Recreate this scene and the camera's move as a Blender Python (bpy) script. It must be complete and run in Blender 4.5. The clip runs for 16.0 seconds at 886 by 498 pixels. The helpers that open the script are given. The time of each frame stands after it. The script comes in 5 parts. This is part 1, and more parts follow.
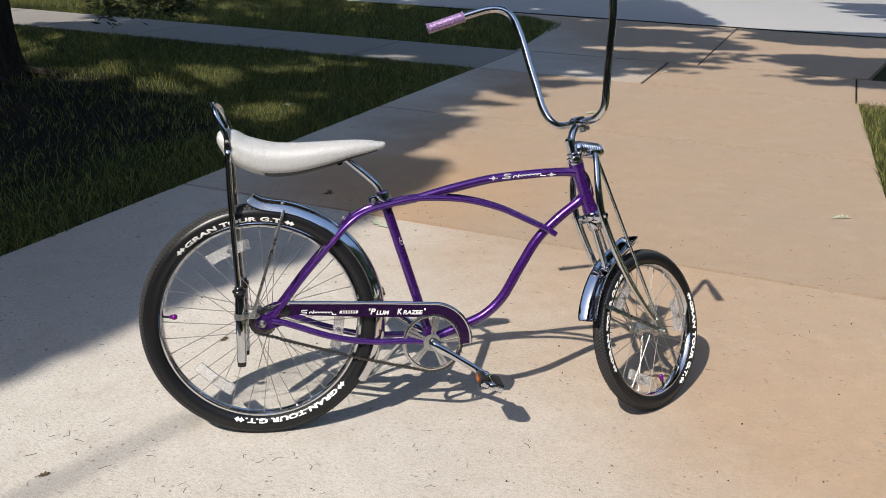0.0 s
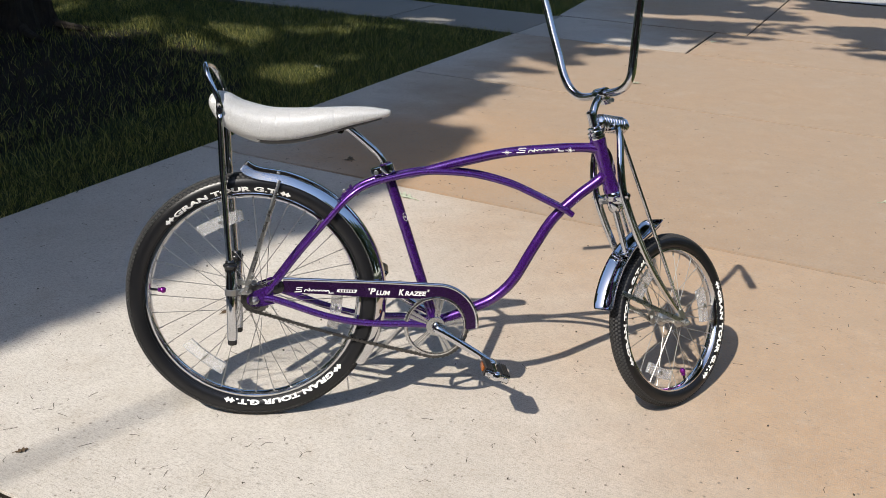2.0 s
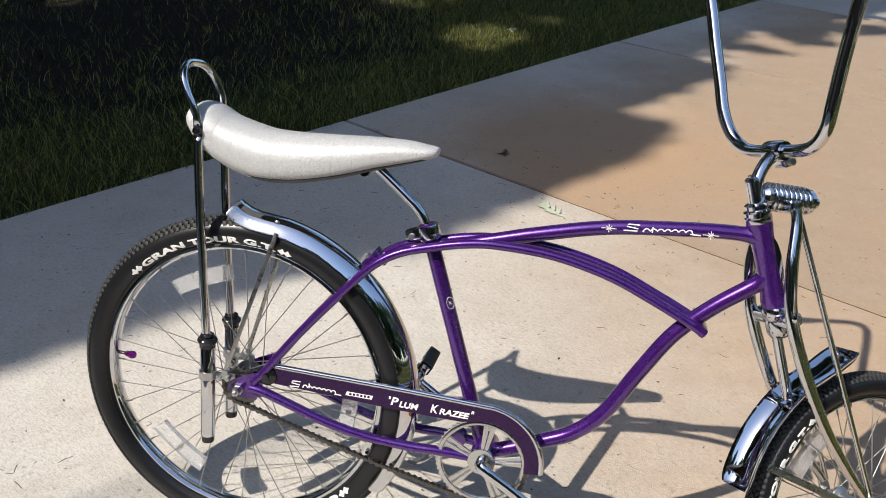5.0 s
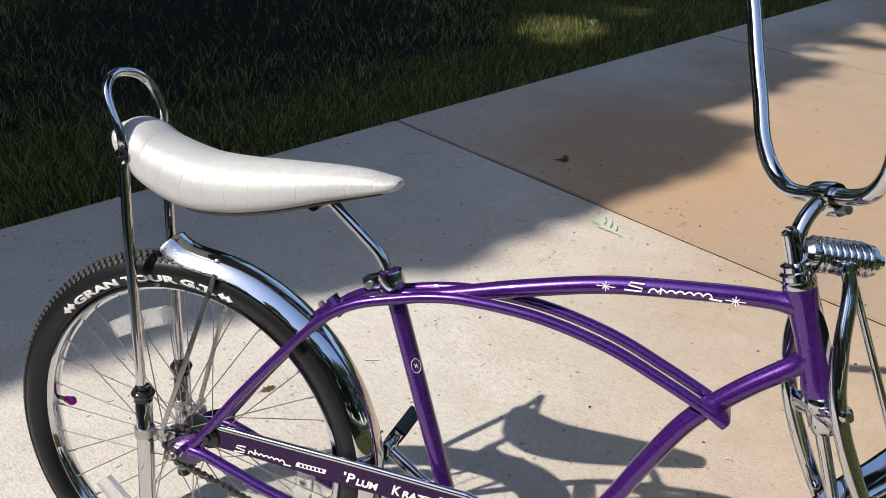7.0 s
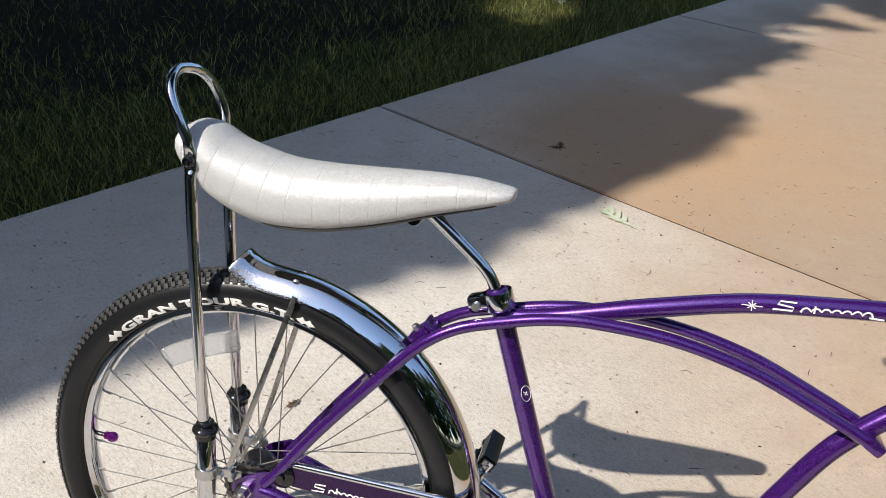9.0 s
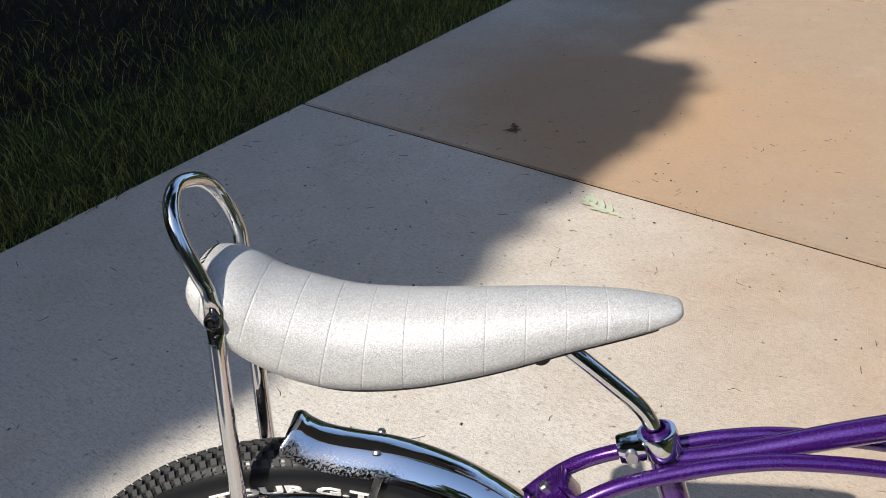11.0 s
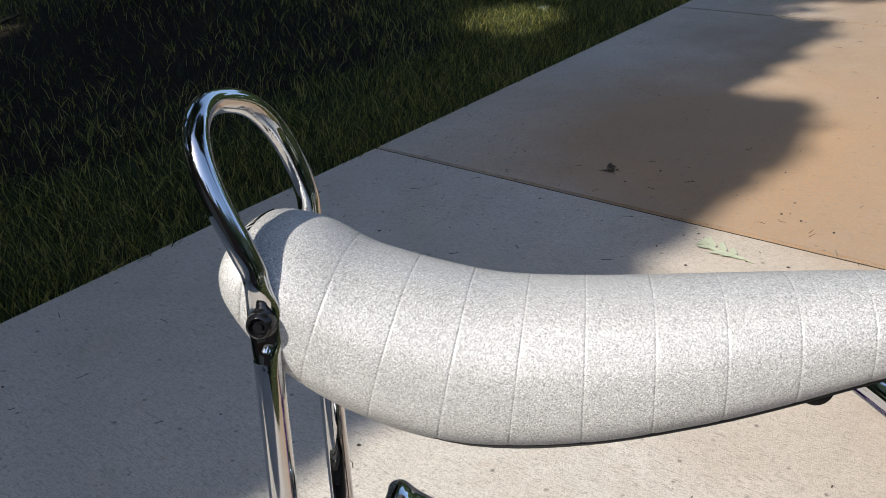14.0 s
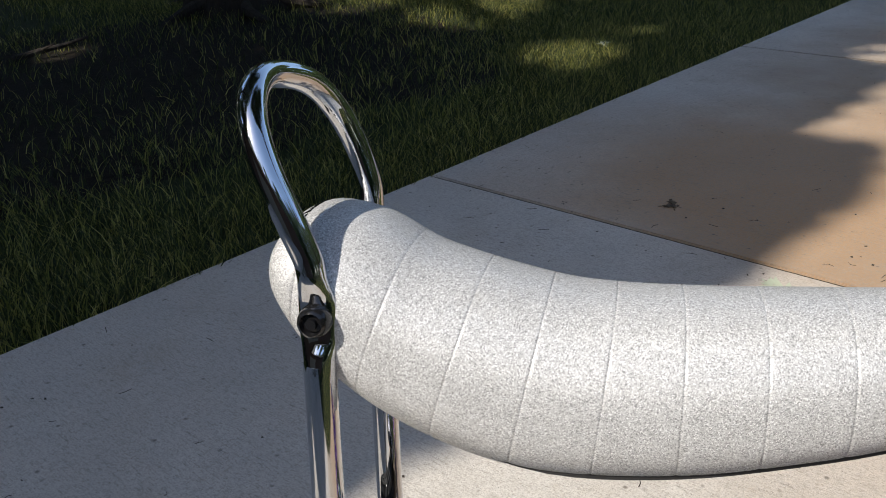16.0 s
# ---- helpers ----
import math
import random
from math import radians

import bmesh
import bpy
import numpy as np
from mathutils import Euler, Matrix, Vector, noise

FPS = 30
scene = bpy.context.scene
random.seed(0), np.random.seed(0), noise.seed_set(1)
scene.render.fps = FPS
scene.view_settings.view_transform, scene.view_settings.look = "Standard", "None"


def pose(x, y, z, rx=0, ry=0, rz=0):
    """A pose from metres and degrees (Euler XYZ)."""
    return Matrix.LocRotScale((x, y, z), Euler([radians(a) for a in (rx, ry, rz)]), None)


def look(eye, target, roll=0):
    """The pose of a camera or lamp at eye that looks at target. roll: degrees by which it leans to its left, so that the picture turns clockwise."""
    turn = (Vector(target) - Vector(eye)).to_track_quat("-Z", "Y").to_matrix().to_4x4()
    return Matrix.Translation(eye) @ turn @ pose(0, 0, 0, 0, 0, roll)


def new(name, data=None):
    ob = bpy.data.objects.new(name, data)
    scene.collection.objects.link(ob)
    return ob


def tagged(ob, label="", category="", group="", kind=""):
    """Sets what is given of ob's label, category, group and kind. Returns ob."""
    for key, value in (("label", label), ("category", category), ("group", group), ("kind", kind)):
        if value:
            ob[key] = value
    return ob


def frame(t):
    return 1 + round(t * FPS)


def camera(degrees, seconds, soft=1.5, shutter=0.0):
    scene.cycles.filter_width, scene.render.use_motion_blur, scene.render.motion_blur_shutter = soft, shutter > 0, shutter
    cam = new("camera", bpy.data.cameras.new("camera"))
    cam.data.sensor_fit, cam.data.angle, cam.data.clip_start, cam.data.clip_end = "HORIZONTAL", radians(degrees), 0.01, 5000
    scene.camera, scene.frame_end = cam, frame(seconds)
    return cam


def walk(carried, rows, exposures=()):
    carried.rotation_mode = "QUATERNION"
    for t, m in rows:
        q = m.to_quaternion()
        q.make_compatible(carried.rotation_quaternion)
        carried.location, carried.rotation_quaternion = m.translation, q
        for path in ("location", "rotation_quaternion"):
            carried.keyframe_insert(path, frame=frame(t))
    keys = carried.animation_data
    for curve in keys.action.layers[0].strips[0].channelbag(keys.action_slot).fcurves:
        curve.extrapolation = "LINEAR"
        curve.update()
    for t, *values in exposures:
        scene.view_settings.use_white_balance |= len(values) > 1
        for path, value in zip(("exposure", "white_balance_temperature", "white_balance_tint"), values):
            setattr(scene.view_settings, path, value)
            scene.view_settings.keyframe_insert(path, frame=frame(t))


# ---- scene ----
cam = camera(52.4, 16.0, 0.9)
PATH = [
    (0, (0.261, -0.237, 1.463), (0.171, 1.63, 0.753), 1.4),
    (0.5, (0.27, -0.224, 1.45), (0.175, 1.64, 0.73), 1.5),
    (1, (0.305, -0.211, 1.448), (0.174, 1.65, 0.724), 1.8),
    (1.5, (0.33, -0.18, 1.432), (0.165, 1.669, 0.686), 2.4),
    (2, (0.341, -0.048, 1.43), (0.167, 1.784, 0.648), 2.3),
    (2.5, (0.331, 0.149, 1.433), (0.157, 1.967, 0.615), 2.4),
    (3, (0.349, 0.244, 1.422), (0.132, 2.053, 0.596), 2.3),
    (3.5, (0.436, 0.329, 1.425), (0.021, 2.106, 0.606), 2.3),
    (4, (0.531, 0.457, 1.411), (-0.054, 2.182, 0.584), 2.3),
    (4.5, (0.547, 0.627, 1.403), (-0.075, 2.324, 0.547), 1.5),
    (4.7, (0.527, 0.723, 1.402), (-0.098, 2.406, 0.522), 1.9),
    (6.8, (0.636, 1.201, 1.351), (-0.242, 2.743, 0.427), 0.5),
    (7, (0.601, 1.223, 1.354), (-0.249, 2.775, 0.424), 0.5),
    (7.5, (0.491, 1.27, 1.341), (-0.3, 2.845, 0.394), 1.5),
    (8, (0.407, 1.266, 1.327), (-0.363, 2.851, 0.381), 2.5),
    (8.2, (0.403, 1.233, 1.327), (-0.375, 2.816, 0.383), 2.5),
    (10.3, (0.037, 1.348, 1.338), (-0.49, 2.981, 0.31), 0.9),
    (10.5, (0.01, 1.404, 1.336), (-0.527, 3.032, 0.305), 1.1),
    (11, (-0.062, 1.525, 1.332), (-0.515, 3.158, 0.269), -1.4),
    (11.5, (-0.154, 1.583, 1.3), (-0.337, 3.26, 0.226), -2.8),
    (12, (-0.192, 1.629, 1.243), (-0.546, 3.306, 0.213), -1.9),
    (12.5, (-0.169, 1.672, 1.181), (-0.698, 3.329, 0.193), -3.7),
    (13, (-0.19, 1.736, 1.116), (-0.768, 3.407, 0.183), -4.3),
    (13.5, (-0.204, 1.754, 1.103), (-0.807, 3.432, 0.197), -4.7),
    (14, (-0.206, 1.749, 1.095), (-0.814, 3.424, 0.186), -3.8),
    (14.5, (-0.205, 1.768, 1.089), (-0.83, 3.44, 0.186), -3.2),
    (15, (-0.209, 1.779, 1.081), (-0.858, 3.453, 0.2), -3.3),
    (15.5, (-0.197, 1.784, 1.069), (-0.919, 3.449, 0.226), -3.9),
    (16, (-0.237, 1.785, 1.05), (-0.952, 3.459, 0.22), -2.9),
]
walk(cam, [(t, look(eye, target, roll)) for t, eye, target, roll in PATH], [(0.0, 0.42), (4.0, 0.50), (10.5, 0.54), (12.0, 0.50), (14.0, 0.42), (16.0, 0.40)])

# ---- world and sun ----
LIGHT = Vector((0.396, 0.624, -0.823)).normalized()
world = bpy.data.worlds.new("sky")
scene.world = world
world.use_nodes = True
wn = world.node_tree.nodes
sky = wn.new("ShaderNodeTexSky")
sky.sky_type, sky.sun_disc = "NISHITA", False
sky.sun_elevation, sky.sun_rotation = radians(47.7), radians(212.4)
world.node_tree.links.new(sky.outputs[0], wn["Background"].inputs[0])
wn["Background"].inputs[1].default_value = 0.165
sun = new("sun", bpy.data.lights.new("sun", "SUN"))
sun.data.energy, sun.data.angle, sun.data.color = 4.15, radians(0.55), (1.0, 0.94, 0.85)
sun.matrix_world = look((-4, -6, 9), Vector((-4, -6, 9)) + LIGHT)


# ---- materials ----
def material(name, base, rough=0.5, metal=0.0):
    m = bpy.data.materials.new(name)
    m.use_nodes = True
    b = m.node_tree.nodes["Principled BSDF"]
    b.inputs["Base Color"].default_value = (*base, 1)
    b.inputs["Roughness"].default_value = rough
    b.inputs["Metallic"].default_value = metal
    return m, m.node_tree.nodes, m.node_tree.links, b


def coords(n, kind="Object"):
    return n.new("ShaderNodeTexCoord").outputs[kind]


def noise_tex(n, k, vec, scale, detail=4.0, rough=0.6):
    t = n.new("ShaderNodeTexNoise")
    t.inputs["Scale"].default_value, t.inputs["Detail"].default_value, t.inputs["Roughness"].default_value = scale, detail, rough
    k.new(vec, t.inputs["Vector"])
    return t.outputs[0]


def voronoi(n, k, vec, scale, out="Color", feature="F1"):
    t = n.new("ShaderNodeTexVoronoi")
    t.feature = feature
    t.inputs["Scale"].default_value = scale
    k.new(vec, t.inputs["Vector"])
    return t.outputs[out]


def ramp(n, k, fac, stops):
    r = n.new("ShaderNodeValToRGB")
    el = r.color_ramp.elements
    while len(el) < len(stops):
        el.new(0.5)
    for e, (p, c) in zip(el, stops):
        e.position, e.color = p, (*c, 1) if len(c) == 3 else c
    k.new(fac, r.inputs[0])
    return r.outputs[0]


def grey(v):
    return (v, v, v)


def mix(n, k, fac, a, b, blend="MIX"):
    m = n.new("ShaderNodeMix")
    m.data_type, m.blend_type = "RGBA", blend
    for s, v in ((m.inputs[0], fac), (m.inputs[6], a), (m.inputs[7], b)):
        if isinstance(v, (int, float)):
            s.default_value = v
        elif isinstance(v, tuple):
            s.default_value = (*v, 1)
        else:
            k.new(v, s)
    return m.outputs[2]


def math_node(n, k, op, a, b=0.0):
    m = n.new("ShaderNodeMath")
    m.operation = op
    for s, v in ((m.inputs[0], a), (m.inputs[1], b)):
        if isinstance(v, (int, float)):
            s.default_value = v
        else:
            k.new(v, s)
    return m.outputs[0]


def bump(n, k, b, height, strength, distance):
    u = n.new("ShaderNodeBump")
    u.inputs["Strength"].default_value, u.inputs["Distance"].default_value = strength, distance
    k.new(height, u.inputs["Height"])
    k.new(u.outputs[0], b.inputs["Normal"])
    return u


def chrome_material(name, base=(0.64, 0.65, 0.675), rough=0.03, wear=0.05):
    m, n, k, b = material(name, base, rough, 1.0)
    c = coords(n)
    k.new(ramp(n, k, noise_tex(n, k, c, 60, 6), [(0.35, grey(rough)), (0.8, grey(rough + wear))]), b.inputs["Roughness"])
    bump(n, k, b, noise_tex(n, k, c, 30, 2), 0.04, 0.002)
    return m


CHROME = chrome_material("chrome")


def pitted_chrome():
    """Plating with rust freckles towards the tail of the rear fender."""
    m, n, k, b = material("pitted_chrome", (0.68, 0.69, 0.715), 0.04, 1.0)
    c = coords(n)
    sep = n.new("ShaderNodeSeparateXYZ")
    k.new(c, sep.inputs[0])
    tail = ramp(n, k, math_node(n, k, "ADD", sep.outputs[0], math_node(n, k, "MULTIPLY", noise_tex(n, k, c, 30, 4), 0.08)), [(0.03, grey(1)), (0.14, grey(0.0))])
    side = ramp(n, k, math_node(n, k, "ABSOLUTE", sep.outputs[1]), [(0.021, grey(0)), (0.028, grey(1))])
    freckle = ramp(n, k, noise_tex(n, k, c, 420, 4, 0.7), [(0.45, grey(0)), (0.58, grey(0.85))])
    mask = math_node(n, k, "MULTIPLY", math_node(n, k, "MULTIPLY", tail, side), freckle)
    k.new(mix(n, k, mask, (0.68, 0.69, 0.715), (0.05, 0.04, 0.035)), b.inputs["Base Color"])
    k.new(ramp(n, k, mask, [(0.0, grey(0.04)), (0.7, grey(0.6))]), b.inputs["Roughness"])
    return m


PITTED = pitted_chrome()
STEEL = chrome_material("zinc_steel", (0.55, 0.55, 0.54), 0.28, 0.2)
ALLOY = chrome_material("polished_alloy", (0.6, 0.6, 0.595), 0.17, 0.1)
STAY = chrome_material("dull_zinc_plate", (0.45, 0.445, 0.43), 0.24, 0.15)
HUB_STEEL = chrome_material("dark_hub_steel", (0.2, 0.195, 0.19), 0.3, 0.2)
SPOKE = chrome_material("spoke_steel", (0.42, 0.41, 0.39), 0.42, 0.1)
OILED = chrome_material("oiled_chain", (0.13, 0.125, 0.12), 0.24, 0.2)


def paint_material(name, base, flake=0.6, coat=1.0):
    m, n, k, b = material(name, base, 0.25, 0.55)
    c = coords(n)
    cell = voronoi(n, k, c, 1500)
    col = mix(n, k, ramp(n, k, cell, [(0.35, grey(0)), (0.95, grey(1))]), base, tuple(min(1, v * 3.4 + 0.015) for v in base))
    k.new(col, b.inputs["Base Color"])
    b.inputs["Coat Weight"].default_value, b.inputs["Coat Roughness"].default_value = coat, 0.035
    k.new(ramp(n, k, noise_tex(n, k, c, 25, 5), [(0.3, grey(0.22)), (0.8, grey(0.32))]), b.inputs["Roughness"])
    bump(n, k, b, cell, 0.06 * flake, 0.0004)
    return m


PURPLE = paint_material("plum_paint", (0.033, 0.004, 0.092))
PURPLE_DARK = paint_material("plum_guard_paint", (0.013, 0.0014, 0.026), 0.6, 0.12)


def rubber_material(name, base=(0.008, 0.008, 0.0085), rough=0.5):
    m, n, k, b = material(name, base, rough)
    b.inputs["Specular IOR Level"].default_value = 0.38
    c = coords(n)
    k.new(mix(n, k, noise_tex(n, k, c, 14, 6), base, tuple(v * 1.5 + 0.002 for v in base)), b.inputs["Base Color"])
    bump(n, k, b, noise_tex(n, k, c, 400, 3), 0.15, 0.001)
    return m


RUBBER = rubber_material("tyre_rubber", (0.0068, 0.007, 0.0082), 0.33)
TREAD = rubber_material("dusty_tread_rubber", (0.034, 0.0335, 0.033), 0.75)
BLACK, *_ = material("black_plastic", (0.01, 0.01, 0.011), 0.14)
WHITE = rubber_material("white_lettering", (0.74, 0.73, 0.7), 0.6)
DECAL, *_ = material("white_decal", (0.78, 0.77, 0.74), 0.35)
DARK_GAP, *_ = material("dark_pan", (0.02, 0.02, 0.02), 0.6)


def vinyl_material():
    m, n, k, b = material("silver_glitter_vinyl", (0.5, 0.5, 0.49), 0.45, 0.15)
    c = coords(n)
    a, d = voronoi(n, k, c, 1500), voronoi(n, k, c, 3200)
    flake = mix(n, k, 0.5, a, d)
    val = n.new("ShaderNodeRGBToBW")
    k.new(flake, val.inputs[0])
    col = ramp(n, k, val.outputs[0], [(0.24, (0.2, 0.2, 0.2)), (0.4, (0.46, 0.458, 0.455)), (0.6, (0.57, 0.567, 0.56)), (0.8, (0.88, 0.88, 0.87))])
    k.new(mix(n, k, ramp(n, k, noise_tex(n, k, c, 9, 4), [(0.4, grey(0)), (0.8, grey(0.18))]), col, (0.46, 0.45, 0.43)), b.inputs["Base Color"])
    k.new(ramp(n, k, val.outputs[0], [(0.3, grey(0.46)), (0.7, grey(0.3))]), b.inputs["Roughness"])
    bump(n, k, b, val.outputs[0], 0.35, 0.0006)
    return m


VINYL = vinyl_material()


def clear_plastic():
    m, n, k, b = material("clear_reflector_plastic", (0.93, 0.93, 0.93), 0.1)
    c = coords(n)
    b.inputs["Transmission Weight"].default_value = 0.78
    b.inputs["IOR"].default_value = 1.45
    bump(n, k, b, voronoi(n, k, c, 330, "Distance"), 0.8, 0.0014)
    return m


REFLECTOR = clear_plastic()


def grip_material():
    m, n, k, b = material("purple_glitter_grip", (0.24, 0.05, 0.3), 0.3, 0.3)
    c = coords(n)
    k.new(ramp(n, k, voronoi(n, k, c, 1000), [(0.2, (0.1, 0.04, 0.14)), (0.6, (0.3, 0.16, 0.38)), (0.95, (0.8, 0.7, 0.85))]), b.inputs["Base Color"])
    b.inputs["Coat Weight"].default_value = 0.5
    return m


GRIP = grip_material()
AMBER, *_ = material("amber_reflector_plastic", (0.26, 0.07, 0.01), 0.2)
CAP, *_ = material("magenta_anodised_cap", (0.22, 0.02, 0.24), 0.14, 0.7)


def concrete_material(name, stain=True, start=0.7, darken=0.0, reach=1.8, blot=None, pale=1.0, slant=0.188):
    m, n, k, b = material(name, (0.5, 0.46, 0.4), 0.85)
    geo = n.new("ShaderNodeNewGeometry").outputs["Position"]
    fine, mid, big = noise_tex(n, k, geo, 260, 4, 0.7), noise_tex(n, k, geo, 9, 8, 0.65), noise_tex(n, k, geo, 1.1, 5, 0.6)
    base = ramp(n, k, mid, [(0.25, (0.565, 0.528, 0.476)), (0.55, (0.625, 0.585, 0.53)), (0.8, (0.675, 0.634, 0.578))])
    if stain:
        sep = n.new("ShaderNodeSeparateXYZ")
        k.new(geo, sep.inputs[0])
        v = math_node(n, k, "ADD", math_node(n, k, "MULTIPLY", sep.outputs[0], 1.15), math_node(n, k, "MULTIPLY", sep.outputs[1], slant))
        v = math_node(n, k, "ADD", v, math_node(n, k, "MULTIPLY", big, 1.6))
        f = n.new("ShaderNodeMapRange")
        f.interpolation_type = "SMOOTHSTEP"
        f.inputs["From Min"].default_value, f.inputs["From Max"].default_value = start, start + reach
        k.new(v, f.inputs["Value"])
        rust = ramp(n, k, mid, [(p, tuple(v * pale for v in c)) for p, c in ((0.25, (0.345, 0.226, 0.137)), (0.6, (0.395, 0.264, 0.161)), (0.85, (0.45, 0.314, 0.202)))])
        base = mix(n, k, f.outputs[0], base, rust)
    base = mix(n, k, ramp(n, k, noise_tex(n, k, geo, 3.3, 7, 0.7), [(0.53, grey(0)), (0.72, grey(0.34))]), base, (0.36, 0.275, 0.19))
    base = mix(n, k, ramp(n, k, noise_tex(n, k, geo, 4.1, 6, 0.7), [(0.28, grey(0.14)), (0.47, grey(0))]), base, (0.62, 0.575, 0.5))
    base = mix(n, k, ramp(n, k, noise_tex(n, k, geo, 13, 5, 0.75), [(0.6, grey(0)), (0.74, grey(0.42))]), base, (0.36, 0.24, 0.14))
    base = mix(n, k, ramp(n, k, noise_tex(n, k, geo, 47, 4, 0.8), [(0.3, grey(0.25)), (0.42, grey(0))]), base, (0.66, 0.6, 0.52))
    if blot:
        d = n.new("ShaderNodeVectorMath")
        d.operation = "DISTANCE"
        k.new(geo, d.inputs[0])
        d.inputs[1].default_value = blot
        far = math_node(n, k, "ADD", d.outputs["Value"], math_node(n, k, "MULTIPLY", noise_tex(n, k, geo, 2.6, 6, 0.65), -0.7))
        base = mix(n, k, ramp(n, k, far, [(-0.1, grey(0.8)), (0.75, grey(0))]), base, (0.47, 0.26, 0.11))
    base = mix(n, k, ramp(n, k, noise_tex(n, k, geo, 0.75, 4, 0.55), [(0.4, grey(0)), (0.68, grey(0.32))]), base, (0.3, 0.245, 0.19))
    # Even darkening of the base; on the sidewalk it paints in tree shade.
    base = mix(n, k, darken, base, (0.15, 0.145, 0.135))
    base = mix(n, k, ramp(n, k, noise_tex(n, k, geo, 85, 5, 0.8), [(0.35, grey(0.5)), (0.5, grey(0))]), base, (0.36, 0.32, 0.27))
    base = mix(n, k, ramp(n, k, voronoi(n, k, geo, 330), [(0.15, grey(0.45)), (0.4, grey(0))]), base, (0.3, 0.265, 0.22))
    pore = ramp(n, k, voronoi(n, k, geo, 95, "Distance"), [(0.06, grey(1)), (0.17, grey(0))])
    gate = ramp(n, k, noise_tex(n, k, geo, 30, 3), [(0.46, grey(0)), (0.6, grey(0.9))])
    base = mix(n, k, math_node(n, k, "MULTIPLY", pore, gate), base, (0.2, 0.17, 0.14))
    flake = ramp(n, k, voronoi(n, k, geo, 27, "Distance"), [(0.06, grey(1)), (0.16, grey(0))])
    base = mix(n, k, math_node(n, k, "MULTIPLY", flake, ramp(n, k, noise_tex(n, k, geo, 17, 3), [(0.47, grey(0)), (0.56, grey(0.85))])), base, (0.13, 0.11, 0.09))
    base = mix(n, k, ramp(n, k, fine, [(0.36, grey(0.42)), (0.55, grey(0))]), base, (0.3, 0.265, 0.22))
    sc = n.new("ShaderNodeVectorMath")
    sc.operation = "MULTIPLY"
    rot = n.new("ShaderNodeVectorRotate")
    rot.rotation_type = "Z_AXIS"
    rot.inputs["Angle"].default_value = radians(21.7)
    k.new(geo, rot.inputs[0])
    k.new(rot.outputs[0], sc.inputs[0])
    sc.inputs[1].default_value = (48, 240, 1)
    broom = noise_tex(n, k, sc.outputs[0], 1.0, 3)
    swept = mix(n, k, ramp(n, k, broom, [(0.34, grey(0.42)), (0.48, grey(0))]), base, (0.24, 0.213, 0.18))
    wide_sc = n.new("ShaderNodeVectorMath")
    wide_sc.operation = "MULTIPLY"
    k.new(rot.outputs[0], wide_sc.inputs[0])
    wide_sc.inputs[1].default_value = (22, 115, 1)
    scar = ramp(n, k, noise_tex(n, k, wide_sc.outputs[0], 1.0, 4, 0.7), [(0.33, grey(1)), (0.42, grey(0))])
    patchy = ramp(n, k, noise_tex(n, k, geo, 2.2, 4), [(0.44, grey(0)), (0.6, grey(0.62))])
    swept = mix(n, k, math_node(n, k, "MULTIPLY", scar, patchy), swept, (0.17, 0.148, 0.122))
    k.new(swept, b.inputs["Base Color"])
    h = math_node(n, k, "ADD", math_node(n, k, "MULTIPLY", broom, 0.16), math_node(n, k, "MULTIPLY", fine, 0.9))
    h = math_node(n, k, "SUBTRACT", h, math_node(n, k, "MULTIPLY", pore, 0.5))
    bump(n, k, b, h, 0.5, 0.0035)
    return m


CONCRETE = concrete_material("driveway_concrete", True, 1.55, 0.0, 1.7, None, 1.14, 0.45)
CONCRETE_TAN = concrete_material("tan_stained_concrete", True, -1.65, 0.0, 1.3, (-0.31, 4.69, 0.0), 0.95, -0.25)
# Base colour darkened in place of the tree shade over the sidewalk.
WALK = concrete_material("sidewalk_concrete", False, 0.7, 0.85)
APRON = concrete_material("grey_apron_concrete", True, 3.3, 0.16, 1.6)


def road_material():
    m, n, k, b = material("worn_road_surface", (0.3, 0.29, 0.28), 0.9)
    geo = n.new("ShaderNodeNewGeometry").outputs["Position"]
    k.new(ramp(n, k, noise_tex(n, k, geo, 40, 8, 0.75), [(0.3, (0.24, 0.237, 0.235)), (0.7, (0.42, 0.41, 0.4))]), b.inputs["Base Color"])
    bump(n, k, b, noise_tex(n, k, geo, 120, 4), 0.4, 0.006)
    return m


ROAD = road_material()


def soil_material(name, tones):
    m, n, k, b = material(name, tones[1], 0.95)
    b.inputs["Specular IOR Level"].default_value = 0.15
    geo = n.new("ShaderNodeNewGeometry").outputs["Position"]
    k.new(ramp(n, k, noise_tex(n, k, geo, 18, 8, 0.7), [(0.3, tones[0]), (0.55, tones[1]), (0.8, tones[2])]), b.inputs["Base Color"])
    bump(n, k, b, noise_tex(n, k, geo, 60, 5), 0.6, 0.02)
    return m


SOIL = soil_material("lawn_soil", ((0.009, 0.0078, 0.0058), (0.019, 0.0155, 0.0105), (0.05, 0.039, 0.026)))
THATCH = soil_material("mown_lawn", ((0.016, 0.02, 0.008), (0.032, 0.04, 0.015), (0.07, 0.075, 0.03)))


def leafy_material(name, stops, trans=0.25, rough=0.55):
    m, n, k, b = material(name, stops[0][1], rough)
    isl = n.new("ShaderNodeNewGeometry").outputs["Random Per Island"]
    col = ramp(n, k, isl, stops)
    k.new(col, b.inputs["Base Color"])
    tr = n.new("ShaderNodeBsdfTranslucent")
    k.new(col, tr.inputs[0])
    mx = n.new("ShaderNodeMixShader")
    mx.inputs[0].default_value = trans
    k.new(b.outputs[0], mx.inputs[1])
    k.new(tr.outputs[0], mx.inputs[2])
    k.new(mx.outputs[0], n["Material Output"].inputs[0])
    return m


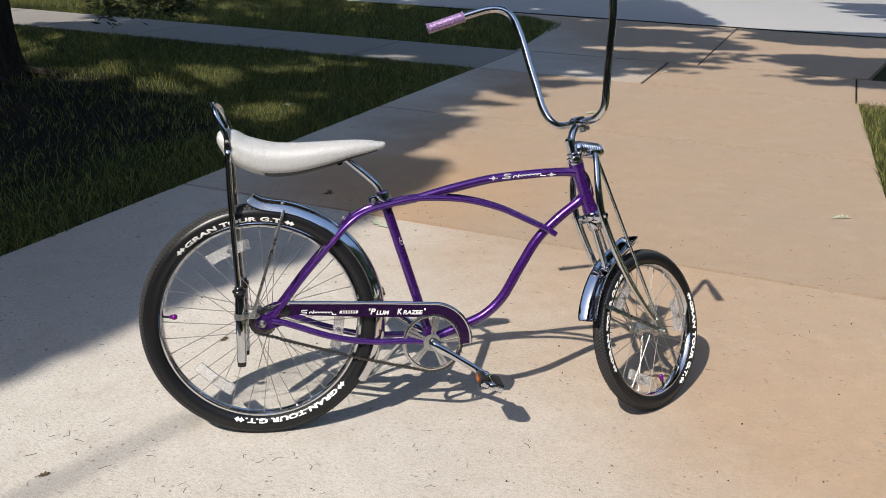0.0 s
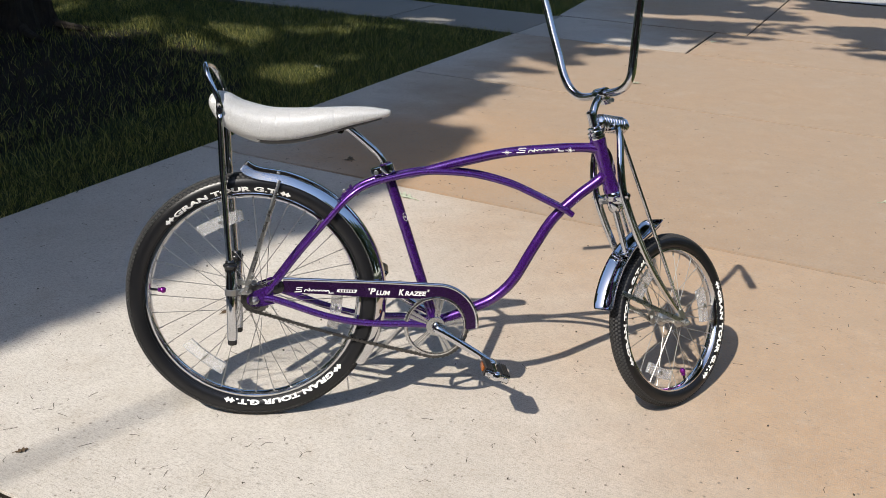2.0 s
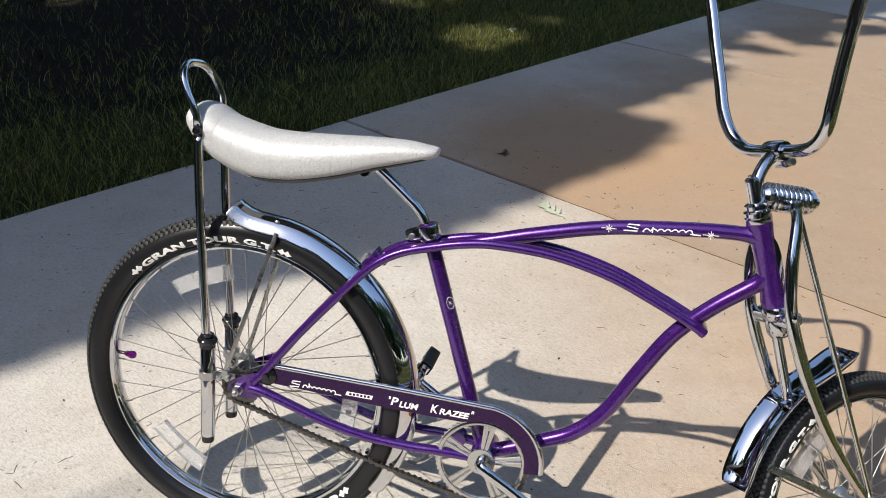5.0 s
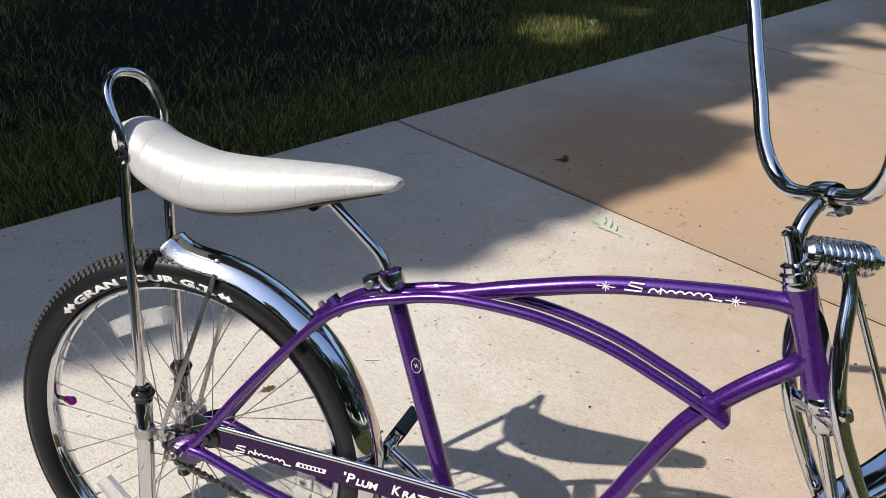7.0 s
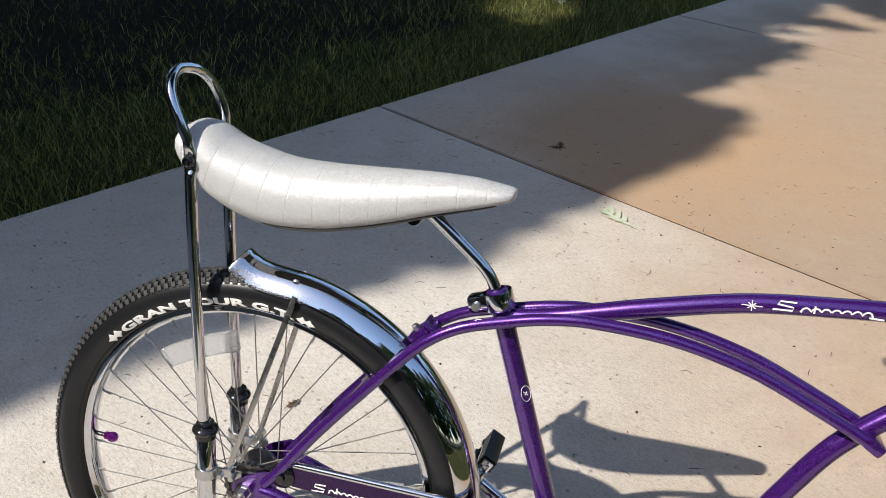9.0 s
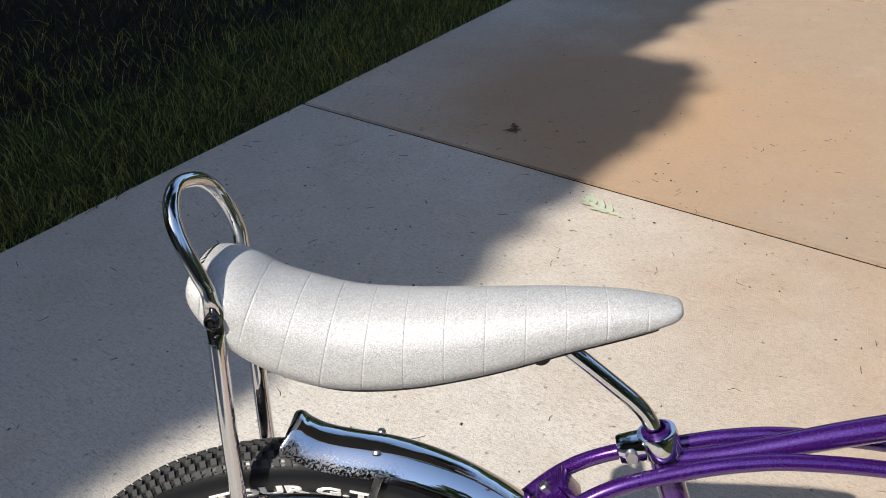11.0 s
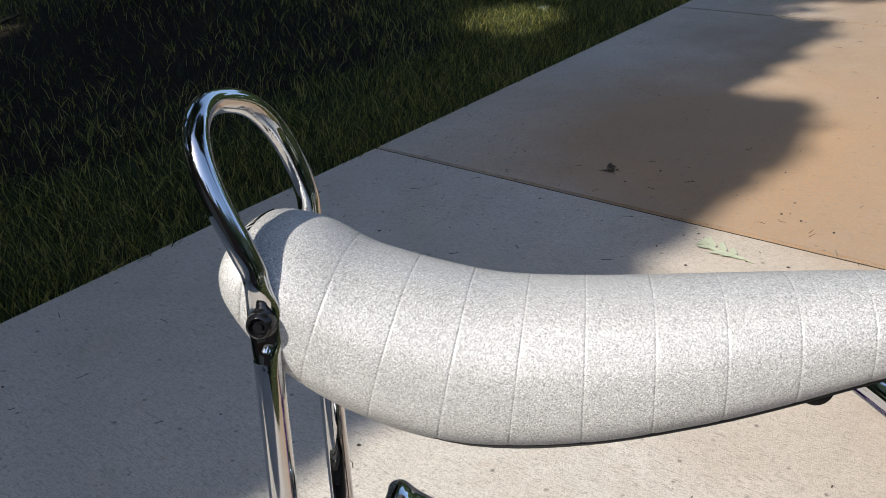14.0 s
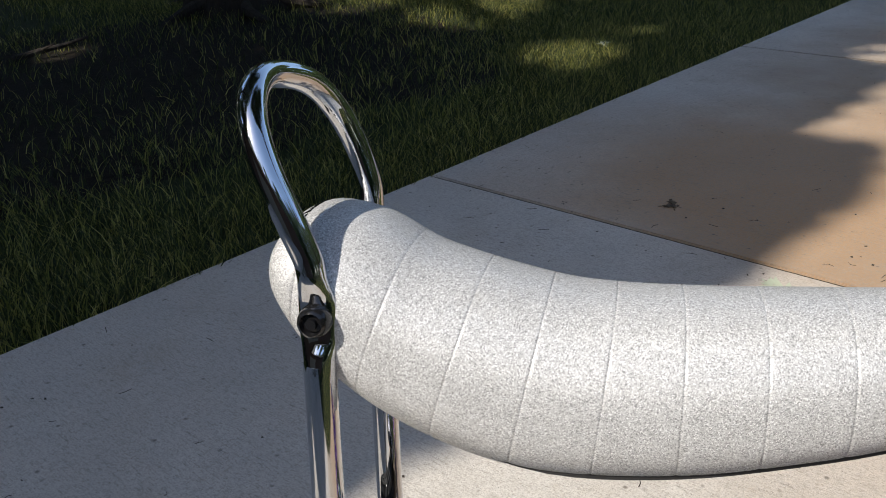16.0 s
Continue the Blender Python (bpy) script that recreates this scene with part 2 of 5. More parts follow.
GRASS = leafy_material("grass_blades", [(0.0, (0.032, 0.046, 0.018)), (0.5, (0.08, 0.102, 0.034)), (0.8, (0.3, 0.31, 0.07)), (1.0, (0.6, 0.54, 0.18))], 0.5)
LEAF = leafy_material("tree_leaves", [(0.0, (0.03, 0.06, 0.015)), (0.6, (0.05, 0.09, 0.02)), (1.0, (0.08, 0.12, 0.03))], 0.08)
NEEDLE = leafy_material("conifer_needles", [(0.0, (0.02, 0.035, 0.012)), (1.0, (0.05, 0.07, 0.025))], 0.05)


def bark_material():
    m, n, k, b = material("bark", (0.06, 0.045, 0.035), 0.95)
    c = coords(n)
    mp = n.new("ShaderNodeMapping")
    mp.inputs["Scale"].default_value = (1, 1, 0.25)
    k.new(c, mp.inputs[0])
    v = noise_tex(n, k, mp.outputs[0], 22, 8, 0.7)
    k.new(ramp(n, k, v, [(0.35, (0.014, 0.011, 0.008)), (0.65, (0.05, 0.037, 0.028))]), b.inputs["Base Color"])
    bump(n, k, b, v, 1.0, 0.04)
    return m


BARK = bark_material()
DRY, *_ = material("dry_leaf", (0.1, 0.065, 0.035), 0.8)
FRESH, *_ = material("pale_fallen_leaf", (0.44, 0.47, 0.34), 0.6)
TWIG, *_ = material("dark_twig", (0.05, 0.04, 0.03), 0.9)


# ---- mesh helpers ----
def empty(name, m=None, parent=None):
    ob = new(name)
    ob.empty_display_size = 0.1
    ob.parent = parent
    if m is not None:
        ob.matrix_basis = m
    return ob


def part(name, bm, mat, parent=None, label="", m=None, sharp=38):
    me = bpy.data.meshes.new(name)
    if isinstance(bm, tuple):
        me.from_pydata(bm[0], [], bm[1])
    else:
        bmesh.ops.recalc_face_normals(bm, faces=bm.faces)
        bm.to_mesh(me)
        bm.free()
    for p in me.polygons:
        p.use_smooth = sharp > 0
    if sharp:
        me.set_sharp_from_angle(angle=radians(sharp))
    me.materials.append(mat)
    ob = new(name, me)
    ob.parent = parent
    if m is not None:
        ob.matrix_basis = m
    return tagged(ob, label)


def smooth_path(pts, n=8):
    """Catmull-Rom through the points."""
    p = [Vector(q) for q in pts]
    p = [2 * p[0] - p[1], *p, 2 * p[-1] - p[-2]]
    out = []
    for i in range(1, len(p) - 2):
        a, b, c, d = p[i - 1], p[i], p[i + 1], p[i + 2]
        for j in range(n):
            t = j / n
            out.append(0.5 * (2 * b + (c - a) * t + (2 * a - 5 * b + 4 * c - d) * t * t + (3 * b - a - 3 * c + d) * t ** 3))
    out.append(p[-2])
    return out


def sweep(bm, path, ring, up=Vector((0, 1, 0)), scale=None, close=True, caps=True):
    """Sweeps a ring of (across, up) points along a path."""
    path = [Vector(p) for p in path]
    rows, prev = [], None
    for i, p in enumerate(path):
        t = (path[min(i + 1, len(path) - 1)] - path[max(i - 1, 0)]).normalized()
        if prev is None:
            a = up.cross(t)
            a = a.normalized() if a.length > 1e-4 else Vector((1, 0, 0)).cross(t).normalized()
        else:
            a = (prev - t * prev.dot(t)).normalized()
        prev = a
        c = t.cross(a)
        s = scale(i / max(1, len(path) - 1)) if scale else 1.0
        rows.append([bm.verts.new(p + (a * x + c * y) * s) for x, y in ring])
    k = len(ring)
    for r0, r1 in zip(rows, rows[1:]):
        for j in range(k if close else k - 1):
            bm.faces.new((r0[j], r0[(j + 1) % k], r1[(j + 1) % k], r1[j]))
    if caps and close:
        bm.faces.new(rows[0][::-1])
        bm.faces.new(rows[-1])
    return rows


def circle(r, n=14, squash=1.0):
    return [(r * math.cos(2 * math.pi * i / n), r * squash * math.sin(2 * math.pi * i / n)) for i in range(n)]


def tube(pts, r, n=14, smooth=8, scale=None, bm=None, squash=1.0):
    bm = bm or bmesh.new()
    sweep(bm, smooth_path(pts, smooth) if smooth else pts, circle(r, n, squash), scale=scale)
    return bm


def lathe(profile, n=48, axis="y", bm=None, m=None, closed=False, caps=True):
    """Turns (radius, along) points round an axis."""
    bm = bm or bmesh.new()
    rows = []
    for i in range(n):
        a = 2 * math.pi * i / n
        row = []
        for r, h in profile:
            c, s = r * math.cos(a), r * math.sin(a)
            v = Vector((c, h, s)) if axis == "y" else Vector((c, s, h)) if axis == "z" else Vector((h, c, s))
            row.append(bm.verts.new(m @ v if m else v))
        rows.append(row)
    k = len(profile)
    for i in range(n):
        a, b = rows[i], rows[(i + 1) % n]
        for j in range(k if closed else k - 1):
            jj = (j + 1) % k
            bm.faces.new((a[j], a[jj], b[jj], b[j]))
    if caps and not closed:
        for j in (0, -1):
            if profile[j][0] > 1e-6:
                bm.faces.new([row[j] for row in rows])
    return bm


def block(size, m=None, bevel=0.0, bm=None, seg=2):
    bm = bm or bmesh.new()
    made = bmesh.ops.create_cube(bm, size=1.0, matrix=(m or Matrix()) @ Matrix.Diagonal((*size, 1)))
    if bevel:
        edges = list({e for v in made["verts"] for e in v.link_edges})
        bmesh.ops.bevel(bm, geom=edges, offset=bevel, segments=seg, affect="EDGES", profile=0.6)
    return bm


def rod(a, b, r, n=10, bm=None):
    bm = bm or bmesh.new()
    sweep(bm, [a, b], circle(r, n))
    return bm


def prism(outline, y0, y1, bm=None):
    """An outline of (x, z) points, thick from y0 to y1."""
    bm = bm or bmesh.new()
    a = [bm.verts.new((x, y0, z)) for x, z in outline]
    b = [bm.verts.new((x, y1, z)) for x, z in outline]
    bm.faces.new(a)
    bm.faces.new(b[::-1])
    for i in range(len(a)):
        j = (i + 1) % len(a)
        bm.faces.new((a[i], a[j], b[j], b[i]))
    return bm


def writing(text, size, weight=0.0, shear=0.0, extrude=0.0005, spacing=1.0):
    """A bmesh of the words in the built-in font, in the plane of x and y, from 0 on."""
    cu = bpy.data.curves.new("writing", "FONT")
    cu.body, cu.size, cu.offset, cu.shear, cu.extrude, cu.space_character, cu.resolution_u = text, size, weight, shear, extrude, spacing, 3
    ob = bpy.data.objects.new("writing", cu)
    scene.collection.objects.link(ob)
    dg = bpy.context.evaluated_depsgraph_get()
    me = ob.evaluated_get(dg).to_mesh()
    bm = bmesh.new()
    bm.from_mesh(me)
    ob.evaluated_get(dg).to_mesh_clear()
    bpy.data.objects.remove(ob)
    bpy.data.curves.remove(cu)
    xs = [v.co.x for v in bm.verts]
    return bm, min(xs), max(xs)


# ---- ground, driveway, street ----
# along the driveway: e across it to the right from its lawn edge, s along it towards the street
DRIVE = Matrix.Translation((-1.41, 4.459, 0)) @ Matrix.Rotation(radians(-20.1), 4, "Z")


def plan(e, s, z=0.0):
    return DRIVE @ Vector((e, s, z))


ground = bmesh.new()
ground.faces.new([ground.verts.new((x, y, -0.05)) for x, y in ((-400, -400), (400, -400), (400, 400), (-400, 400))])
tagged(part("ground", ground, THATCH), "mown lawn ground reaching the horizon", "ground", kind="structure")

# Bare soil at the trunk; its spread beyond stands in for deep shade.
bed = bmesh.new()
BED = (-3.45, 5.75)
edge = [(1.8 * math.cos(a) * (1 + 0.18 * math.sin(3 * a) + 0.1 * math.sin(7 * a)), 2.2 * math.sin(a) * (1 + 0.15 * math.sin(4 * a + 1))) for a in [2 * math.pi * i / 40 for i in range(40)]]
lo = [bed.verts.new((BED[0] + x, BED[1] + y, -0.06)) for x, y in edge]
hi = [bed.verts.new((BED[0] + x * 0.93, BED[1] + y * 0.93, -0.04)) for x, y in edge]
bed.faces.new(hi)
for i in range(40):
    bed.faces.new((lo[i], lo[(i + 1) % 40], hi[(i + 1) % 40], hi[i]))
tagged(part("soil_bed", bed, SOIL), "bare brown soil round the conifer's foot", "soil", kind="structure")

road = block((60, 8, 0.06), DRIVE @ Matrix.Translation((2, 13.43, -0.032)), 0.01)
tagged(part("trim", block((60, 0.1, 0.012), DRIVE @ Matrix.Translation((2, 9.405, 0.001)), 0.003), SOIL), "dark debris-filled seam between apron and street", "seam", kind="structure")
tagged(part("road", road, ROAD), "pale worn street surface beyond the driveway apron", "road", kind="structure")

drive_bed = block((3.42, 17.9, 0.04), DRIVE @ Matrix.Translation((1.72, 0.55, -0.027)))
driveway = tagged(part("driveway", drive_bed, SOIL), "pale concrete driveway with tan stains and tooled joints", "driveway", kind="structure")
walk_bed = block((40, 1.3, 0.03), DRIVE @ Matrix.Translation((2, 5.12, -0.027)))
pavement = tagged(part("pavement", walk_bed, SOIL), "grey concrete sidewalk crossing the driveway", "pavement", kind="structure")


def slab(outline, parent, mat, top=0.0):
    """A cast slab with rounded arrises; outline in (e, s)."""
    bm = bmesh.new()
    lo = [bm.verts.new(plan(e, s, top - 0.09)) for e, s in outline]
    hi = [bm.verts.new(plan(e, s, top)) for e, s in outline]
    bm.faces.new(lo[::-1])
    f = bm.faces.new(hi)
    for i in range(len(lo)):
        j = (i + 1) % len(lo)
        bm.faces.new((lo[i], lo[j], hi[j], hi[i]))
    bmesh.ops.bevel(bm, geom=list(f.edges), offset=0.004, segments=2, affect="EDGES")
    return part("slab", bm, mat, parent, sharp=30)


GAP = 0.007
WIDE = 3.43


def wide(s):
    """The driveway's width, growing a little away from the street."""
    return 3.44 + 0.05 * max(0.0, 4.4 - s)


STOPS = [-8.45, -7.32, -4.88, -2.5, 0.0, 2.365, 4.44]
for s0, s1 in zip(STOPS, STOPS[1:]):
    slab([(0, s0 + GAP), (wide(s0), s0 + GAP), (wide(s1), s1 - GAP), (0, s1 - GAP)], driveway, CONCRETE_TAN if s0 >= 0 else CONCRETE)
for e0, e1, mat in ((0, 1.62, APRON), (1.62, WIDE, CONCRETE_TAN)):
    slab([(e0 + GAP, 4.44 + GAP), (e1 - GAP * 1.5, 4.44 + GAP), (e1 - GAP * 1.5, 5.8 - GAP * 3), (e0 + GAP, 5.8 - GAP * 3)], driveway, mat)
slab([(-0.05, 5.8 + GAP * 3), (1.92 - GAP, 5.8 + GAP * 3), (1.92 - GAP, 9.38), (-1.6, 9.38), (-0.9, 9.03), (-0.42, 8.5), (-0.2, 7.2)], driveway, APRON)
slab([(1.92 + GAP, 5.8 + GAP), (WIDE + 0.1, 5.8 + GAP), (WIDE + 0.3, 7.2), (WIDE + 0.5, 8.5), (WIDE + 1.0, 9.03), (WIDE + 1.7, 9.38), (1.92 + GAP, 9.38)], driveway, CONCRETE_TAN)
for i in range(9):
    e0 = -1.45 * (i + 1)
    slab([(e0 + GAP, 4.46), (e0 + 1.45 - GAP, 4.46), (e0 + 1.45 - GAP, 5.78), (e0 + GAP, 5.78)], pavement, WALK, -0.004)
    e0 = WIDE + 1.45 * i
    slab([(e0 + GAP, 4.46), (e0 + 1.45 - GAP, 4.46), (e0 + 1.45 - GAP, 5.78), (e0 + GAP, 5.78)], pavement, CONCRETE_TAN, -0.004)


def grass_field(name, label, boxes, density, inside, height=(0.035, 0.085), seed=1):
    """Bent blades over stretches of the plan, thinning nowhere on the lawn."""
    rng = np.random.default_rng(seed)
    verts, faces = [], []
    for (e0, e1, s0, s1), d in zip(boxes, density):
        count = int((e1 - e0) * (s1 - s0) * d)
        es, ss = rng.uniform(e0, e1, count), rng.uniform(s0, s1, count)
        for e, s in zip(es, ss):
            if not inside(e, s):
                continue
            p = plan(e, s, -0.05)
            tall = noise.noise((e * 1.1, s * 1.1, 3.0)) * 0.4 + noise.noise((e * 6, s * 6, 9.0)) * 0.55 + 1.0
            h = rng.uniform(*height) * tall + 0.026
            a = rng.uniform(0, 2 * math.pi)
            w = rng.uniform(0.0011, 0.0025)
            lean_x, lean_y = rng.normal(0, 0.5, 2) * h
            cx, cy = math.cos(a) * w, math.sin(a) * w
            i = len(verts)
            verts += [(p.x - cx, p.y - cy, p.z), (p.x + cx, p.y + cy, p.z),
                      (p.x + lean_x * 0.4 - cx * 0.8, p.y + lean_y * 0.4 - cy * 0.8, p.z + h * 0.6), (p.x + lean_x * 0.4 + cx * 0.8, p.y + lean_y * 0.4 + cy * 0.8, p.z + h * 0.6),
                      (p.x + lean_x, p.y + lean_y, p.z + h)]
            faces += [(i, i + 1, i + 3, i + 2), (i + 2, i + 3, i + 4)]
    return tagged(part(name, (verts, faces), GRASS, sharp=0), label, "grass", kind="stuff")


def lawn_keeps(e, s):
    """Thin, bare soil round the conifer's foot, fuller towards the driveway; thinned further to imitate deep shade."""
    p = plan(e, s)
    bare = ((p.x - BED[0]) / 1.75) ** 2 + ((p.y - BED[1]) / 2.2) ** 2 + 0.5 * noise.noise((p.x * 3, p.y * 3, 1.0))
    if bare < 1.0:
        return noise.noise((p.x * 40, p.y * 40, 0.0)) > 0.46 - 0.36 * max(0.0, bare)
    # Fewer blades away from the driveway, in place of the canopy's deep shade.
    thin = min(1.0, max(0.0, (-0.12 - e) / 1.2)) * min(1.0, max(0.0, (2.0 - s) / 1.2))
    return noise.noise((p.x * 37, p.y * 37, 5.0)) + 0.5 * noise.noise((p.x * 4, p.y * 4, 2.0)) > -0.75 + 1.24 * thin


grass_field("lawn_grass", "shaded green lawn grass beside the driveway", [(-2.5, -0.005, -3.5, 4.44), (-6.5, -2.5, -1.0, 4.44), (-11, -6.5, 0.5, 4.44), (-11, -0.005, -8.4, -3.5), (-11, -2.5, -3.5, -1.0)], (8500, 5200, 2200, 450, 450), lawn_keeps, (0.026, 0.066), 1)
grass_field("parkway_grass", "green grass strip between sidewalk and street", [(-7, -0.05, 5.8, 9.3), (-13, -7, 5.8, 9.3)], (3600, 2000),
            lambda e, s: e < -0.08 - max(0, s - 5.85) * 0.07 - max(0, s - 8.1) ** 2 * 0.9, seed=2)
grass_field("side_grass", "bright green grass along the driveway edge", [(WIDE + 0.005, WIDE + 2.4, -1.0, 4.44), (WIDE + 0.8, WIDE + 6, 5.8, 9.3), (WIDE + 2.4, WIDE + 8, -1.0, 4.44), (WIDE, WIDE + 8, -8.4, -1.0)], (5200, 1500, 450, 400),
            lambda e, s: e > wide(s) + 0.01 if s < 5 else e > WIDE + 0.1 + max(0, s - 5.85) * 0.1 + max(0, s - 8.1) ** 2 * 1.1, seed=3)


# ---- trees ----
def limb(pts, r0, r1, n=9):
    bm = bmesh.new()
    sweep(bm, smooth_path(pts, 5), circle(1.0, n), up=Vector((0.3, 1, 0.1)), scale=lambda t: r0 + (r1 - r0) * t)
    return bm


def join_into(bm, other):
    me = bpy.data.meshes.new("join")
    other.to_mesh(me)
    other.free()
    bm.from_mesh(me)
    bpy.data.meshes.remove(me)


def leaf_mass(points, size, rng, mat, name, parent, long=1.6):
    verts, faces = [], []
    for p in points:
        q = Euler(rng.uniform(0, 2 * math.pi, 3)).to_matrix()
        w = size * rng.uniform(0.6, 1.3)
        a, b = q @ Vector((w * 0.5, 0, 0)), q @ Vector((0, w * 0.5 * long, 0))
        c = q @ Vector((0, 0, w * 0.18))
        p = Vector(p)
        i = len(verts)
        verts += [tuple(p - b), tuple(p + a + c), tuple(p + b), tuple(p - a + c)]
        faces += [(i, i + 1, i + 2), (i, i + 2, i + 3)]
    return part(name, (verts, faces), mat, parent, sharp=0)


DROP = Vector((0.396 / 0.823, 0.624 / 0.823, 0))


def shade_tree(label, base, top, spread, count, size, lit, seed, heights=(6.5, 10.5), reach=()):
    """A broad crown over a trunk, unseen, its leaves laid out to cast a given shade. spread: the stretch (x0, x1, y0,
    y1) of ground that it shades; lit: the ground that it leaves open.
    """
    rng = np.random.default_rng(seed)
    tree = empty("shade_tree", Matrix.Translation(base))
    tagged(tree, label, "tree")
    trunk_top = Vector(top)
    bm = limb([(0, 0, -0.1), (0.05, 0.02, 1.2), trunk_top * 0.6, trunk_top], 0.26, 0.13, 12)
    pts = []
    x0, x1, y0, y1 = spread
    while len(pts) < count:
        gx, gy = rng.uniform(x0, x1), rng.uniform(y0, y1)
        if lit(gx, gy):
            continue
        z = rng.triangular(heights[0], sum(heights) / 2, heights[1])
        pts.append(Vector((gx, gy, z)) - DROP * z - Vector(base))
    for i in range(9):
        end = pts[int(rng.integers(len(pts)))]
        mid = trunk_top.lerp(end, 0.5) + Vector((0, 0, 0.25))
        join_into(bm, limb([trunk_top * 0.9, mid, end], 0.085, 0.012, 7))
    part("trunk", bm, BARK, tree)
    if reach:
        # Unseen limb, added only to cast the soft shadow band along reach.
        low, high = [Vector((gx, gy, 9.5)) - DROP * 9.5 - Vector(base) for gx, gy in reach]
        part("shadow_branch", limb([low, low.lerp(high, 0.5) + Vector((0.03, -0.02, 0.0)), high], 0.03, 0.012, 8), BARK, tree)
    leaf_mass(pts, size, rng, LEAF, "crown", tree)
    return tree


def edge_x(y):
    """The shade's edge over the driveway: x at each y."""
    knots = [(-2.655, -4.241), (2.216, -1.24), (2.703, -0.955), (3.058, -0.735), (3.502, -0.445), (3.71, -0.385), (3.9, -0.305), (4.16, -0.185), (4.4, -0.09), (4.66, 0.0), (4.85, 0.045), (5.07, 0.09), (5.12, -0.02), (5.15, -0.2), (5.25, -0.2), (5.4, -0.14), (5.65, -0.01), (6.0, 0.1), (6.214, 0.17), (6.528, 0.126), (7.034, 0.484), (7.8, 0.818), (8.451, 1.411), (8.83, 2.274), (9.535, 2.836), (11.499, 3.183), (12.527, 3.485), (14.801, 3.882), (17.314, 3.556)]
    for (ya, xa), (yb, xb) in zip(knots, knots[1:]):
        if ya <= y <= yb:
            return xa + (xb - xa) * (y - ya) / (yb - ya)
    return 2.0


def spot(x, y, cx, cy, rx, ry):
    return ((x - cx) / rx) ** 2 + ((y - cy) / ry) ** 2 < 1


def near_lit(x, y):
    return x > edge_x(y) - 0.1 or y > 5.6 or spot(x, y, -1.05, 3.9, 0.112, 0.068) or spot(x, y, -0.5, 4.41, 0.1, 0.065)


def far_lit(x, y):
    rag = 0.5 * noise.noise((x * 1.6, y * 5.0, 0.5)) + 0.42 * noise.noise((x * 4.0, y * 11.0, 4.5))
    rag *= min(1.0, max(0.0, (y - 5.6) / 2.0))
    if x > edge_x(y) + rag - 0.08 or y < 5.0:
        return True
    inside = edge_x(y) + rag - 0.08 - x
    if 6.7 < y < 13.0 and inside < 1.0 and noise.noise((x * 2.3 + 0.6 * y, y * 6.5, 3.3)) > 0.14 + 0.45 * inside:
        return True
    if spot(x, y, -4.5, 5.95, 0.15, 0.26) or spot(x, y, 1.0, 8.2, 0.34, 0.15) or spot(x, y, 1.85, 10.27, 0.6, 0.2) or spot(x, y, 0.42, 7.1, 0.28, 0.14):
        return True
    branch = abs((x + 2.63) * 0.75 + (y - 7.8) * 0.66)
    dapple = noise.noise((x * 5.0, y * 5.0, 2.0))
    if spot(x, y, -3.45, 7.95, 0.5, 0.56 + 0.25 * dapple) or (spot(x, y, -2.42, 7.62, 0.5, 0.62 + 0.25 * dapple) and branch > 0.06):
        return True
    if spot(x, y, -1.42, 6.38, 0.29, 0.36 + 0.2 * dapple) or (spot(x, y, -1.6, 8.3, 0.5, 0.4) and dapple > 0.12) or (spot(x, y, -1.3, 7.05, 0.3, 0.22) and dapple > 0.0) or spot(x, y, -0.76, 9.15, 0.3, 0.2):
        return True
    if spot(x, y, 2.213, 10.291, 0.75, 0.24 + 0.15 * rag) or spot(x, y, 1.558, 8.08, 0.35, 0.1) or spot(x, y, 2.662, 12.354, 0.7, 0.2):
        return True
    if spot(x, y, -6.7, 11.55, 1.85 + rag, 1.0) or (x < -4.3 + rag and y > 12.7):
        return True
    along = 0.344 * (x + 1.41) + 0.939 * (y - 4.459)
    if x < -0.9 and y > 7.9 and not 4.2 < along < 5.9:
        return noise.noise((x * 3.1, y * 3.1, 7.0)) > 0.12
    return noise.noise((x * 1.5, y * 1.5, 7.0)) > 0.62


def right_lit(x, y):
    rag = 0.7 * noise.noise((x * 1.2, y * 5.5, 2.0)) + 0.3 * noise.noise((x * 4.0, y * 12.0, 8.0))
    if 11.1 + 0.3 * rag < y < 12.5 and x > 3.8 + rag:
        return False
    if 8.3 + 0.35 * rag < y < 10.15 + 0.3 * rag and x > 3.4 + rag:
        return False
    return not (x > 6.4 + rag and y > 13.5)


# Shadow casters out of view; the first one's kind is a guess.
shade_tree("unseen dense green tree added to cast the driveway's shade edge", (-6.2, -0.5, -0.05), (0.2, -0.5, 6.0), (-7.5, 0.1, -0.5, 5.65), 38000, 0.15, near_lit, 11, reach=((-2.3, -0.1), (-0.3, 2.5)))
shade_tree("unseen broad green tree casting the lawn's dappled shade", (-6.8, 4.4, -0.05), (0.1, -0.3, 6.2), (-9.0, 3.5, 5.0, 16.5), 46000, 0.15, far_lit, 12, (6.8, 11.0))
shade_tree("unseen green tree casting the dappled shade at the right", (6.2, 4.0, -0.05), (-0.2, -0.4, 5.4), (2.8, 8.2, 7.8, 17.0), 20000, 0.15, right_lit, 13, (6.0, 9.5))


